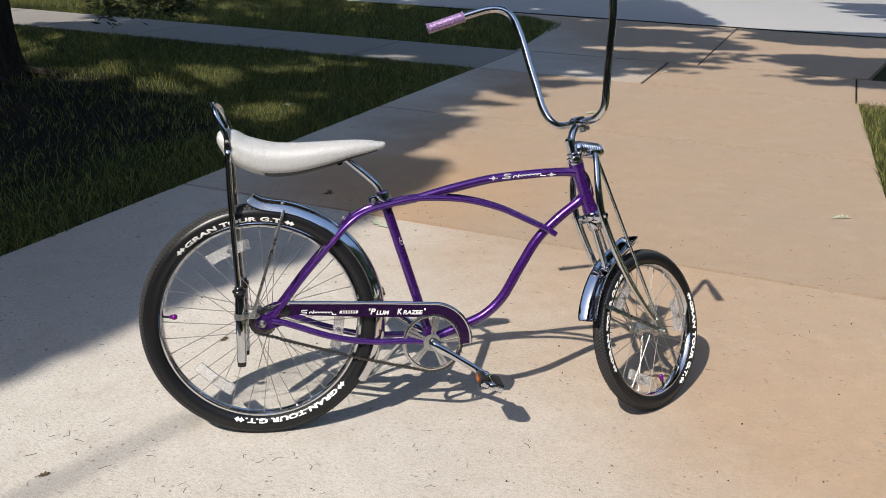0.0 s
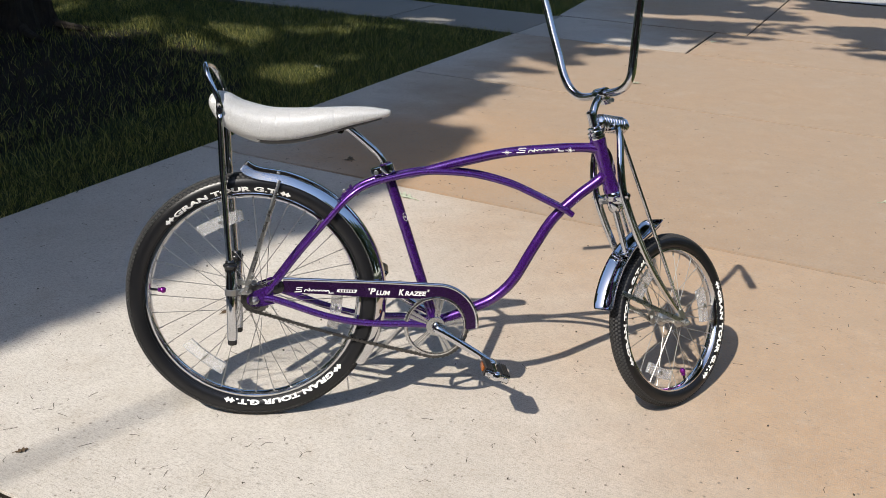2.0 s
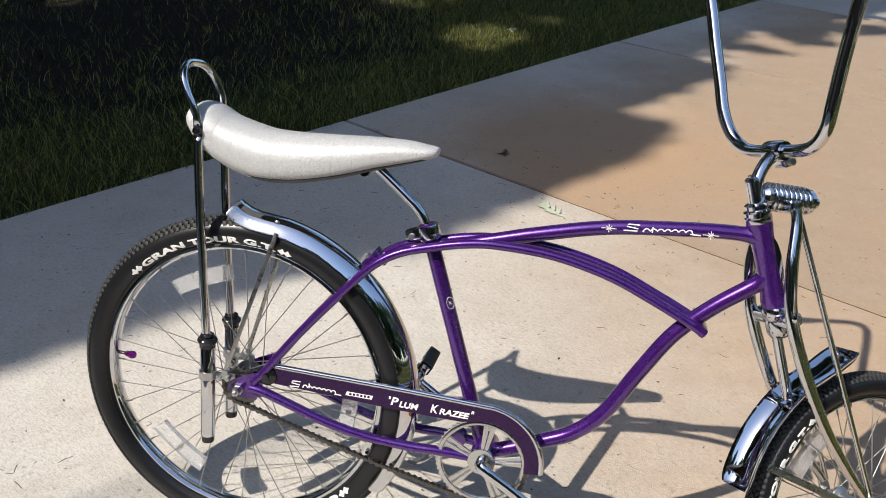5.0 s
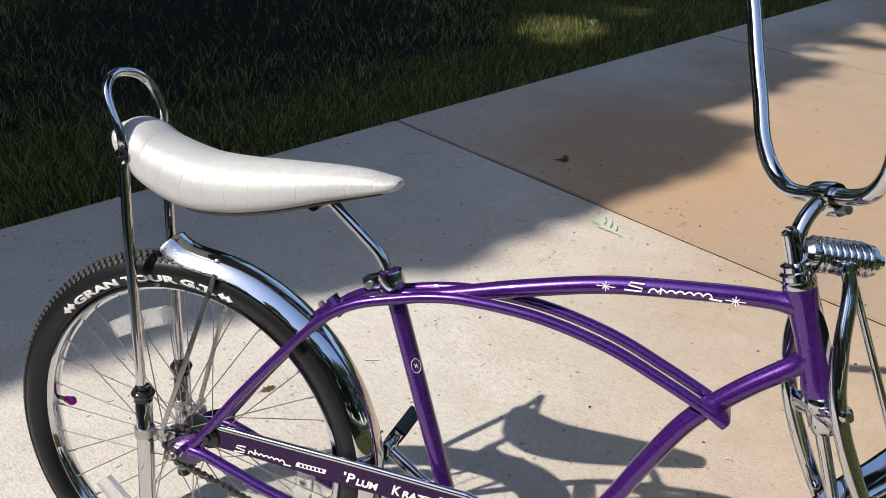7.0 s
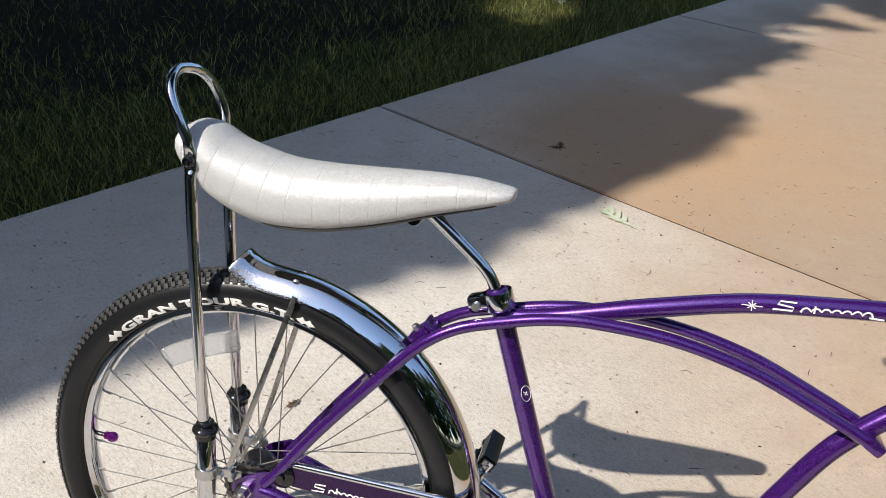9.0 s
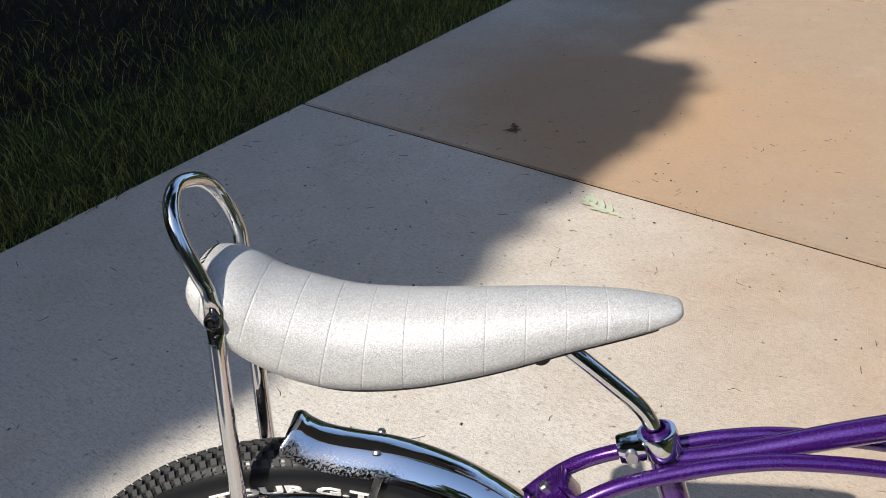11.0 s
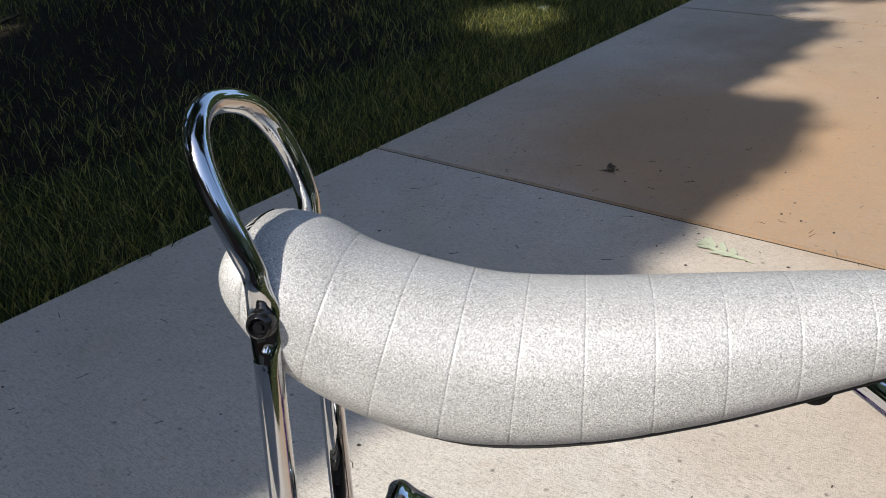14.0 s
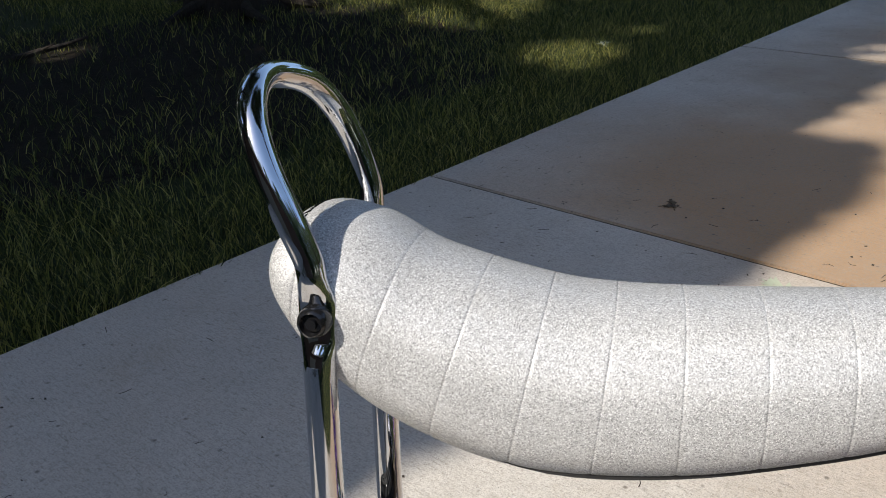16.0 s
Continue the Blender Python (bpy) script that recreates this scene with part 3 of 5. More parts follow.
def conifer():
    rng = np.random.default_rng(5)
    tree = empty("conifer_tree", Matrix.Translation((-4.26, 7.55, -0.06)))
    tagged(tree, "dark conifer trunk with low drooping boughs", "tree")
    bm = bmesh.new()
    ring = [(1 + 0.12 * math.sin(5 * a) + 0.06 * math.sin(11 * a)) for a in [2 * math.pi * i / 28 for i in range(28)]]
    pts = [(r * math.cos(2 * math.pi * i / 28), r * math.sin(2 * math.pi * i / 28)) for i, r in enumerate(ring)]
    sweep(bm, [(0, 0, h) for h in (0, 0.08, 0.2, 0.45, 1, 2, 4.5, 8.6)], pts, scale=lambda t: [0.42, 0.36, 0.32, 0.29, 0.27, 0.25, 0.17, 0.04][round(t * 7)])
    for a in (0.2, 1.6, 2.9, 4.4, 5.5):
        join_into(bm, limb([(0.2 * math.cos(a), 0.2 * math.sin(a), 0.12), (0.5 * math.cos(a), 0.5 * math.sin(a), 0.06), (0.95 * math.cos(a + 0.2), 0.95 * math.sin(a + 0.2), -0.03)], 0.06, 0.015, 8))
    part("trunk", bm, BARK, tree)
    needles = []
    for i in range(15):
        low = i < 11
        a = rng.uniform(0.1, 0.6) if low else rng.uniform(0, 2 * math.pi)
        z, reach = rng.uniform(1.45, 1.9), rng.uniform(1.0, 1.95) if low else rng.uniform(1.2, 2.0)
        end = Vector((reach * math.cos(a), reach * math.sin(a), rng.uniform(0.6, 0.74) if low else z - rng.uniform(0.0, 0.3)))
        mid = Vector((end.x * 0.55, end.y * 0.55, z + 0.05))
        path = smooth_path([(0.1 * math.cos(a), 0.1 * math.sin(a), z), mid, end], 10)
        b = bmesh.new()
        sweep(b, path, circle(1.0, 6), scale=lambda t: 0.03 * (1 - t) + 0.004)
        part("bough", b, BARK, tree)
        for p in path[7:]:
            for _ in range(60):
                needles.append(Vector(p) + Vector((rng.normal(0, 0.07), rng.normal(0, 0.07), -abs(rng.normal(0, 0.06)))))
    leaf_mass(needles, 0.016, rng, NEEDLE, "foliage", tree, 4.5)
    # Unseen upper crown, added to block sky light from the lawn below.
    upper = []
    while len(upper) < 9000:
        z = rng.uniform(3.3, 9.0)
        a, r = rng.uniform(0, 2 * math.pi), (0.2 + 1.75 * (9.0 - z) / 5.7) * rng.uniform(0.2, 1.0) ** 0.6
        if math.sin(9 * z) + 0.5 * math.sin(5 * a + z) > -0.6:
            upper.append(Vector((r * math.cos(a), r * math.sin(a), z - 0.25 * r)))
    leaf_mass(upper, 0.06, rng, NEEDLE, "crown", tree, 3.2)


conifer()


def unseen_trees():
    """Unseen trees added all round, to block the bright horizon from the chrome."""
    rng = np.random.default_rng(21)
    row = empty("unseen_trees")
    tagged(row, "unseen dark trees added all round to darken the reflections", "trees", kind="stuff")
    pts = []
    for i in range(46):
        a = 2 * math.pi * (i + rng.uniform(-0.2, 0.2)) / 46
        r = rng.uniform(17, 22)
        # Taller on the side the chrome reflects, lower elsewhere to leave sky light.
        x, y, h = r * math.cos(a), 4 + r * math.sin(a), rng.uniform(8.5, 13.5) if a > 2.5 else rng.uniform(5.0, 8.5)
        part("trunk", limb([(x, y, -0.1), (x + 0.1, y, 1.5), (x, y + 0.1, 3.5)], 0.22, 0.12, 8), BARK, row)
        c = Vector((x, y, h * 0.55))
        for _ in range(1000):
            d = Vector(rng.normal(0, 1, 3)).normalized() * rng.uniform(0.55, 1.0) ** 0.5
            pts.append(c + Vector((d.x * 2.5, d.y * 2.5, d.z * h * 0.5)))
    leaf_mass(pts, 0.62, rng, LEAF, "foliage", row, 1.3)


unseen_trees()


def house():
    """An unseen house, added to shade the driveway's near end and darken the chrome: front wall, garage door with its
    panels, and a pitched roof.
    """
    unseen_house = tagged(empty("house", DRIVE @ Matrix.Translation((1.6, -6.75, 0))), "unseen brown brick house, added to shade the drive and darken reflections", "house")
    brick = material("brown_brick", (0.12, 0.075, 0.055), 0.85)
    k, n, b = brick[2], brick[1], brick[3]
    c = coords(n)
    k.new(mix(n, k, noise_tex(n, k, c, 6, 6), (0.09, 0.055, 0.04), (0.17, 0.1, 0.075)), b.inputs["Base Color"])
    bump(n, k, b, noise_tex(n, k, c, 40, 4), 0.5, 0.01)
    for x0, x1, z0, z1 in ((-7.5, -1.5, 0, 3.2), (1.5, 7.5, 0, 3.2), (-1.5, 1.5, 2.3, 3.2)):
        part("wall", block((x1 - x0, 0.25, z1 - z0), Matrix.Translation(((x0 + x1) / 2, -0.13, (z0 + z1) / 2 - 0.05)), 0.005), brick[0], unseen_house)
    door = part("garage_door", block((3.0, 0.06, 2.26), Matrix.Translation((0, -0.16, 1.12)), 0.004), material("tan_door_paint", (0.3, 0.26, 0.21), 0.6)[0], unseen_house)
    for row in range(4):
        for col in range(4):
            part("door_panel", block((0.62, 0.02, 0.4), Matrix.Translation((-1.11 + 0.74 * col, -0.125, 0.32 + 0.54 * row)), 0.008), door.data.materials[0], door)
    roof = bmesh.new()
    outline = [(0.45, 3.0), (0.45, 3.12), (-4.0, 6.0), (-8.5, 3.12), (-8.5, 3.0), (-4.0, 5.86)]
    for x in (-7.9, 7.9):
        [roof.verts.new((x, y, z)) for y, z in outline]
    roof.verts.ensure_lookup_table()
    m = len(outline)
    roof.faces.new(roof.verts[:m])
    roof.faces.new(roof.verts[m:][::-1])
    for q in range(m):
        roof.faces.new((roof.verts[q], roof.verts[(q + 1) % m], roof.verts[m + (q + 1) % m], roof.verts[m + q]))
    part("roof", roof, soil_material("dark_shingles", ((0.03, 0.028, 0.026), (0.055, 0.05, 0.046), (0.09, 0.085, 0.08))), unseen_house, "dark shingle roof of the unseen house", sharp=20)
    part("back_wall", block((15, 0.25, 3.1), Matrix.Translation((0, -8.1, 1.5)), 0.005), brick[0], unseen_house)


# Invented house behind the camera; seen only as shade and in reflections.
house()


# ---- the bicycle ----
# its own axes: x ahead, y to its left, z up in its leaning plane; the rear axle stands over the origin
BIKE = Matrix.Translation((-0.3584, 2.0428, 0.0105)) @ Matrix.Rotation(radians(10.43), 4, "Z") @ Matrix.Rotation(radians(0.5), 4, "Y") @ Matrix.Rotation(radians(-9.8), 4, "X")
bicycle = tagged(empty("bicycle", BIKE), "plum purple cruiser bicycle with chrome springer fork and white banana seat", "bicycle")
RAKE = Vector((-0.34, 0, 0.94)).normalized()
STEM = Matrix.Translation((0.935, 0, 0.712)) @ Matrix.Rotation(radians(38.5), 4, RAKE) @ Matrix.Rotation(math.atan2(-0.34, 0.94), 4, "Y")
STEER = Matrix.Translation((0.935, 0, 0.712)) @ Matrix.Rotation(radians(35.5), 4, RAKE) @ Matrix.Rotation(math.atan2(-0.34, 0.94), 4, "Y")


def wrap_text(text, radius, tyre_r, half, mid_angle, span, size):
    """Raised lettering bent round the right-hand sidewall, its tops outward."""
    bm, x0, x1 = writing(text, size, size * 0.042, 0, 0.0006, 1.02)
    for v in bm.verts:
        u = (v.co.x - x0) / (x1 - x0) - 0.5
        r = radius + v.co.y - size * 0.36
        a = mid_angle - u * span
        side = math.sqrt(max(1e-6, 1 - ((r - tyre_r) / half) ** 2))
        v.co = Vector((r * math.cos(a), -half * side * 0.93 - 0.0006 + v.co.z, r * math.sin(a)))
    return bm


def ornament(radius, angle, tyre_r, half, size):
    """A small double-diamond mark ahead of and behind the words."""
    bm = bmesh.new()
    for k in (-1, 1):
        a0 = angle + k * size * 0.3 / radius
        vs = []
        for da, dr in ((0.5, 0), (0.19, 0.22), (0, 0.5), (-0.19, 0.22), (-0.5, 0), (-0.19, -0.22), (0, -0.5), (0.19, -0.22)):
            r, a = radius + dr * size * 0.8, a0 + da * size / radius
            vs.append((r, a))
        rows = []
        for off in (0.0002, 0.0014):
            rows.append([bm.verts.new((r * math.cos(a), -half * 0.93 * math.sqrt(max(0.1, 1 - ((r - tyre_r) / half) ** 2)) - off, r * math.sin(a))) for r, a in vs])
        bm.faces.new(rows[0])
        bm.faces.new(rows[1][::-1])
        for i in range(8):
            j = (i + 1) % 8
            bm.faces.new((rows[0][i], rows[0][j], rows[1][j], rows[1][i]))
    return bm


def wheel(name, label, m, big, lip, half, spokes, flange, axle, text_at, span, reflectors, valve_at, blocks, size, glass, rise):
    hub = lathe([(0.005, -axle), (0.005, -axle + 0.004), (0.0125, -flange - 0.012), (0.014, -flange - 0.006), (rise - 0.001, -flange - 0.003), (rise, -flange), (rise - 0.001, -flange + 0.003), (rise * 0.58, -flange + 0.008), (rise * 0.52, 0),
                 (rise * 0.58, flange - 0.008), (rise - 0.001, flange - 0.003), (rise, flange), (rise - 0.001, flange + 0.003), (0.014, flange + 0.006), (0.0125, flange + 0.012), (0.005, axle - 0.004), (0.005, axle)], 28)
    w = part(name, hub, HUB_STEEL if big > 0.3 else STEEL, bicycle, label, m)
    bed = lip - 0.0112
    part("rim", lathe([(lip, -0.0165), (lip + 0.0015, -0.0155), (lip - 0.002, -0.0135), (bed + 0.008, -0.012), (bed + 0.004, 0), (bed + 0.008, 0.012), (lip - 0.002, 0.0135), (lip + 0.0015, 0.0155), (lip, 0.0165),
                       (lip - 0.006, 0.0168), (lip - 0.0085, 0.0140), (bed, 0.010), (bed - 0.0025, 0.004), (bed - 0.0025, -0.004), (bed, -0.010), (lip - 0.0085, -0.0140), (lip - 0.006, -0.0168)], 128, closed=True), CHROME, w, "polished chrome rim")
    tyre_r = big - half - 0.002
    prof = []
    for i in range(25):
        a = radians(-152 + 304 * i / 24)
        prof.append((tyre_r + (half - 0.001) * math.cos(a), half * 0.93 * math.sin(a)))
    prof = [(lip - 0.001, -0.0135), *prof, (lip - 0.001, 0.0135)]
    part("tyre", lathe(prof, 128, caps=False), RUBBER, w, "black rubber tyre")
    for sgn in (-1, 1):
        for rr in (tyre_r - half * 0.66, tyre_r + half * 0.63):
            y = half * 0.93 * math.sqrt(1 - ((rr - tyre_r) / half) ** 2) * sgn
            part("sidewall_ridge", lathe([(rr - 0.0012, y), (rr, y + 0.0014 * sgn), (rr + 0.0012, y)], 128, caps=False), RUBBER, w)
    verts, faces = [], []
    for i in range(blocks):
        for y0, y1, shift in ((-0.86, -0.7, 0.5), (-0.64, -0.42, 0.0), (-0.34, -0.12, 0.5), (-0.08, 0.08, 0.0), (0.12, 0.34, 0.5), (0.42, 0.64, 0.0), (0.7, 0.86, 0.5)):
            a0 = 2 * math.pi * (i + shift) / blocks
            a1 = a0 + 2 * math.pi * 0.55 / blocks
            k = len(verts)
            for lift in (-0.001, 0.0022):
                for a, y in ((a0, y0), (a1, y0), (a1 + 0.004, y1), (a0 + 0.004, y1)):
                    r = tyre_r + (half + lift) * math.sqrt(1 - (y * 0.97) ** 2)
                    verts.append((r * math.cos(a), y * half * 0.95, r * math.sin(a)))
            faces += [(k, k + 1, k + 2, k + 3), (k + 7, k + 6, k + 5, k + 4), *[(k + j, k + 4 + j, k + 4 + (j + 1) % 4, k + (j + 1) % 4) for j in range(4)]]
    part("tread", (verts, faces), TREAD, w, "knobbly black tread", sharp=20)
    kinds = {}
    for i in range(spokes):
        side, lead = (-1 if i % 2 else 1), (1 if (i // 2) % 2 else -1)
        key = (side, lead)
        if key not in kinds:
            a = lead * radians(68)
            s = rod(((rise - 0.0035) * math.cos(a), side * flange, (rise - 0.0035) * math.sin(a)), (bed + 0.002, side * 0.004, 0), 0.00105, 6)
            rod((bed - 0.014, side * 0.0045, 0), (bed + 0.002, side * 0.004, 0), 0.0019, 6, s)
            kinds[key] = part("spoke", s, SPOKE, w)
            kinds[key].matrix_basis = Matrix.Rotation(-2 * math.pi * i / spokes, 4, "Y")
        else:
            ob = new("spoke", kinds[key].data)
            ob.parent, ob.matrix_basis = w, Matrix.Rotation(-2 * math.pi * i / spokes, 4, "Y")
    for a, r in reflectors:
        bm = bmesh.new()
        rows = []
        for j in range(9):
            t = (j / 8 - 0.5)
            aa = t * glass[0] / r
            arch = -0.5 * r * aa * aa * 0.45
            rows.append([(rr + arch, y, r * aa * (1 + 0.25 * (rr - r) / glass[1] * 0.2)) for rr, y in ((r - glass[1], -0.006), (r + glass[1], -0.006), (r + glass[1], 0.006), (r - glass[1], 0.006))])
        vs = [[bm.verts.new(q) for q in row] for row in rows]
        for r0, r1 in zip(vs, vs[1:]):
            for j in range(4):
                bm.faces.new((r0[j], r0[(j + 1) % 4], r1[(j + 1) % 4], r1[j]))
        bm.faces.new(vs[0])
        bm.faces.new(vs[-1])
        bmesh.ops.bevel(bm, geom=[e for e in bm.edges if e.is_boundary is False and e.calc_face_angle(0) > 1.0], offset=0.002, segments=2, affect="EDGES")
        part("reflector", bm, REFLECTOR, w, "clear plastic wheel reflector", Matrix.Rotation(-radians(a), 4, "Y"))
        lug = lathe([(0.0, -0.0095), (0.0045, -0.0095), (0.0045, 0.007), (0.0, 0.007)], 10, m=Matrix.Translation((r, 0, 0)))
        part("reflector_screw", lug, STEEL, w, "", Matrix.Rotation(-radians(a), 4, "Y"))
    rot = Matrix.Rotation(-radians(valve_at), 4, "Y")
    part("valve_stem", rod((bed + 0.002, 0, 0), (bed - 0.028, 0, 0), 0.0035, 10), BLACK, w, "black valve stem", rot)
    cap = lathe([(0.0, bed - 0.0405), (0.005, bed - 0.0395), (0.0078, bed - 0.036), (0.0085, bed - 0.0315), (0.0075, bed - 0.027), (0.0055, bed - 0.0245), (0.0062, bed - 0.0225), (0.0062, bed - 0.0195), (0.0, bed - 0.0195)], 8, axis="x")
    part("valve_cap", cap, CAP, w, "purple anodised valve cap", rot)
    for a in text_at:
        part("lettering", wrap_text("GRAN TOUR G.T.", tyre_r - (0.0115 if big > 0.3 else 0.004), tyre_r, half, radians(a), span * 0.86, size), WHITE, w, "raised white lettering", sharp=0)
        for k in (-1, 1):
            part("ornament", ornament(tyre_r - (0.0115 if big > 0.3 else 0.004), radians(a) + k * span * 0.48, tyre_r, half, size * 1.12), WHITE, w, "white lettering mark", sharp=0)
    return w


wheel("rear_wheel", "large spoked rear wheel with white-lettered black tyre", Matrix.Translation((-0.0065, -0.0075, 0.3285)), 0.3415, 0.2872, 0.0288, 36, 0.028, 0.07, (104.3, -72.4), radians(65), ((113, 0.222), (231.5, 0.222), (-7, 0.222)), 176.5, 168, 0.0168, (0.124, 0.0152), 0.031)
wheel("front_wheel", "small spoked front wheel with white-lettered black tyre", STEER @ Matrix.Translation((0.088, 0, -0.5145)), 0.2508, 0.2095, 0.0242, 28, 0.03, 0.062, (147.0, -36.0), radians(80), ((117, 0.158), (-10, 0.158), (-131, 0.158)), -92, 140, 0.016, (0.1, 0.015), 0.021)

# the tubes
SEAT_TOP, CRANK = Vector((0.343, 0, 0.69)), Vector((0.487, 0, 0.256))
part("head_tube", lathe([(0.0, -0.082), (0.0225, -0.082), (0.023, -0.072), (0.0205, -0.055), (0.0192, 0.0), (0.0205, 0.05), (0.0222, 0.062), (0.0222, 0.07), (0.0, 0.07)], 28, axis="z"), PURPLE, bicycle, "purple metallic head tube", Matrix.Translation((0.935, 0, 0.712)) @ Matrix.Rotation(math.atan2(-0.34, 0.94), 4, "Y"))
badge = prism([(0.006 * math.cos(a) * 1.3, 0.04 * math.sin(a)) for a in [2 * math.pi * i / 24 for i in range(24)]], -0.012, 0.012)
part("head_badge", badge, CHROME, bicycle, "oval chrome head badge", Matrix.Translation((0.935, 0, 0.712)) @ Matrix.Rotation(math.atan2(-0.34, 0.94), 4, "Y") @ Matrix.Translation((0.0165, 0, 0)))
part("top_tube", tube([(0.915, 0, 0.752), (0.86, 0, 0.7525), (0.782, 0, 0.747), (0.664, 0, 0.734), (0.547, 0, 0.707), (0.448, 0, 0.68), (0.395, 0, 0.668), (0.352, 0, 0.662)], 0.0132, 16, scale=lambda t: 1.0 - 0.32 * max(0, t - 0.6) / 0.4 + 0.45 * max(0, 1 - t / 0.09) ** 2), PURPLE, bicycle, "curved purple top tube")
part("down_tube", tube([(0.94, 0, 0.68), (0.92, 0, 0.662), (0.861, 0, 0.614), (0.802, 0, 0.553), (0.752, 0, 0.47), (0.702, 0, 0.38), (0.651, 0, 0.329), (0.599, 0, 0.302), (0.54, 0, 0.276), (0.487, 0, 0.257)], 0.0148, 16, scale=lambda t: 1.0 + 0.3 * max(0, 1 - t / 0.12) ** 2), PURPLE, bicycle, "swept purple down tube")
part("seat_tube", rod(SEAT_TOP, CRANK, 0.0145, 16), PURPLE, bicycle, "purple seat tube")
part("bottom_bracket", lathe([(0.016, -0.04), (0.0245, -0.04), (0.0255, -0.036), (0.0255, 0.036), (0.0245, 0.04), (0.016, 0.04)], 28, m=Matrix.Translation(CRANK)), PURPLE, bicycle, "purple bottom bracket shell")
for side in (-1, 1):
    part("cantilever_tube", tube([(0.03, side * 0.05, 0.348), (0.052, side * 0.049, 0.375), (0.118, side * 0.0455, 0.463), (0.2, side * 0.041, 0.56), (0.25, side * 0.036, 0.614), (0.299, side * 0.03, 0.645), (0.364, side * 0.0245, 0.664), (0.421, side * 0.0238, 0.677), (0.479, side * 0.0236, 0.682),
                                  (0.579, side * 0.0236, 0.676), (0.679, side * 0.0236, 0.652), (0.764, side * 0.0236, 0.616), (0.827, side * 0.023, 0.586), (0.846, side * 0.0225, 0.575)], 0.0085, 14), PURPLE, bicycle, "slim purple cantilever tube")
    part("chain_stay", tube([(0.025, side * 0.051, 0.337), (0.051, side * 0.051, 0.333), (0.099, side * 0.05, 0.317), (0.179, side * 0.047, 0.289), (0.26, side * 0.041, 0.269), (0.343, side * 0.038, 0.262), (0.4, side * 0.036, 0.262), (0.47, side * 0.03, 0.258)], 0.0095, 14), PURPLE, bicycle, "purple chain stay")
    out = [(-0.021, 0.32), (-0.023, 0.333), (-0.015, 0.346), (0.0, 0.355), (0.03, 0.368), (0.046, 0.366), (0.05, 0.352), (0.046, 0.34), (0.062, 0.332), (0.058, 0.322), (0.02, 0.313), (-0.008, 0.311)]
    bm = prism(out, side * 0.048 - 0.0025, side * 0.048 + 0.0025)
    bmesh.ops.bevel(bm, geom=bm.edges[:], offset=0.001, segments=1, affect="EDGES")
    part("dropout", bm, PURPLE, bicycle, "purple rear dropout plate")
    nut = lathe([(0.0, side * 0.077), (0.0045, side * 0.077), (0.005, side * 0.07), (0.0085, side * 0.069), (0.0095, side * 0.061), (0.0095, side * 0.056), (0.0115, side * 0.0555), (0.0115, side * 0.0505), (0.0, side * 0.0505)], 6 if side < 0 else 8, m=Matrix.Translation((0, 0, 0.33)))
    part("axle_nut", nut, STEEL, bicycle, "zinc axle nut")
bm = block((0.03, 0.062, 0.018), Matrix.Translation((0.842, 0, 0.578)) @ Matrix.Rotation(radians(33), 4, "Y"), 0.006)
part("cantilever_lug", bm, PURPLE, bicycle, "rounded purple lug where the tubes meet")
clip = block((0.032, 0.034, 0.026), Matrix.Translation((0.244, 0, 0.612)) @ Matrix.Rotation(radians(-42), 4, "Y"), 0.005)
block((0.006, 0.032, 0.034), Matrix.Translation((0.259, 0, 0.625)) @ Matrix.Rotation(radians(-42), 4, "Y"), 0.002, clip)
fc = part("fender_clip", clip, PURPLE, bicycle, "purple fender bracket")
part("clip_bolt", lathe([(0.0, 0.0), (0.006, 0.0), (0.006, 0.008), (0.004, 0.01), (0.0, 0.01)], 6, axis="z"), STEEL, fc, "", Matrix.Translation((0.237, -0.004, 0.62)) @ Matrix.Rotation(radians(-40), 4, "Y"))

# seat, post, sissy bar
post = part("seat_post", tube([(0.366, 0, 0.62), (0.35, 0, 0.67), (0.337, 0, 0.702), (0.322, 0, 0.724), (0.295, 0, 0.748), (0.255, 0, 0.781), (0.228, 0, 0.801)], 0.0085, 16), CHROME, bicycle, "bent chrome seat post")
clampm = Matrix.Translation((0.3455, 0, 0.684)) @ Matrix.Rotation(math.atan2(-0.144, 0.434), 4, "Y")
cl = lathe([(0.0145, -0.013), (0.0197, -0.013), (0.0205, -0.010), (0.0205, 0.010), (0.0197, 0.013), (0.0145, 0.013)], 28, axis="z", closed=True)
block((0.032, 0.027, 0.024), Matrix.Translation((-0.027, 0.0, 0)), 0.006, cl)
clamp = part("seat_clamp", cl, CHROME, bicycle, "chrome seat clamp with bolt", clampm)
part("clamp_bolt", lathe([(0.0, -0.02), (0.006, -0.02), (0.0065, -0.013), (0.004, -0.012), (0.004, 0.018), (0.0, 0.018)], 12, m=Matrix.Translation((-0.03, 0, 0))), STEEL, clamp)
part("clamp_collar", lathe([(0.0105, 0.0125), (0.015, 0.0125), (0.015, 0.0155), (0.0105, 0.0165)], 24, axis="z", closed=True), PURPLE, clamp)

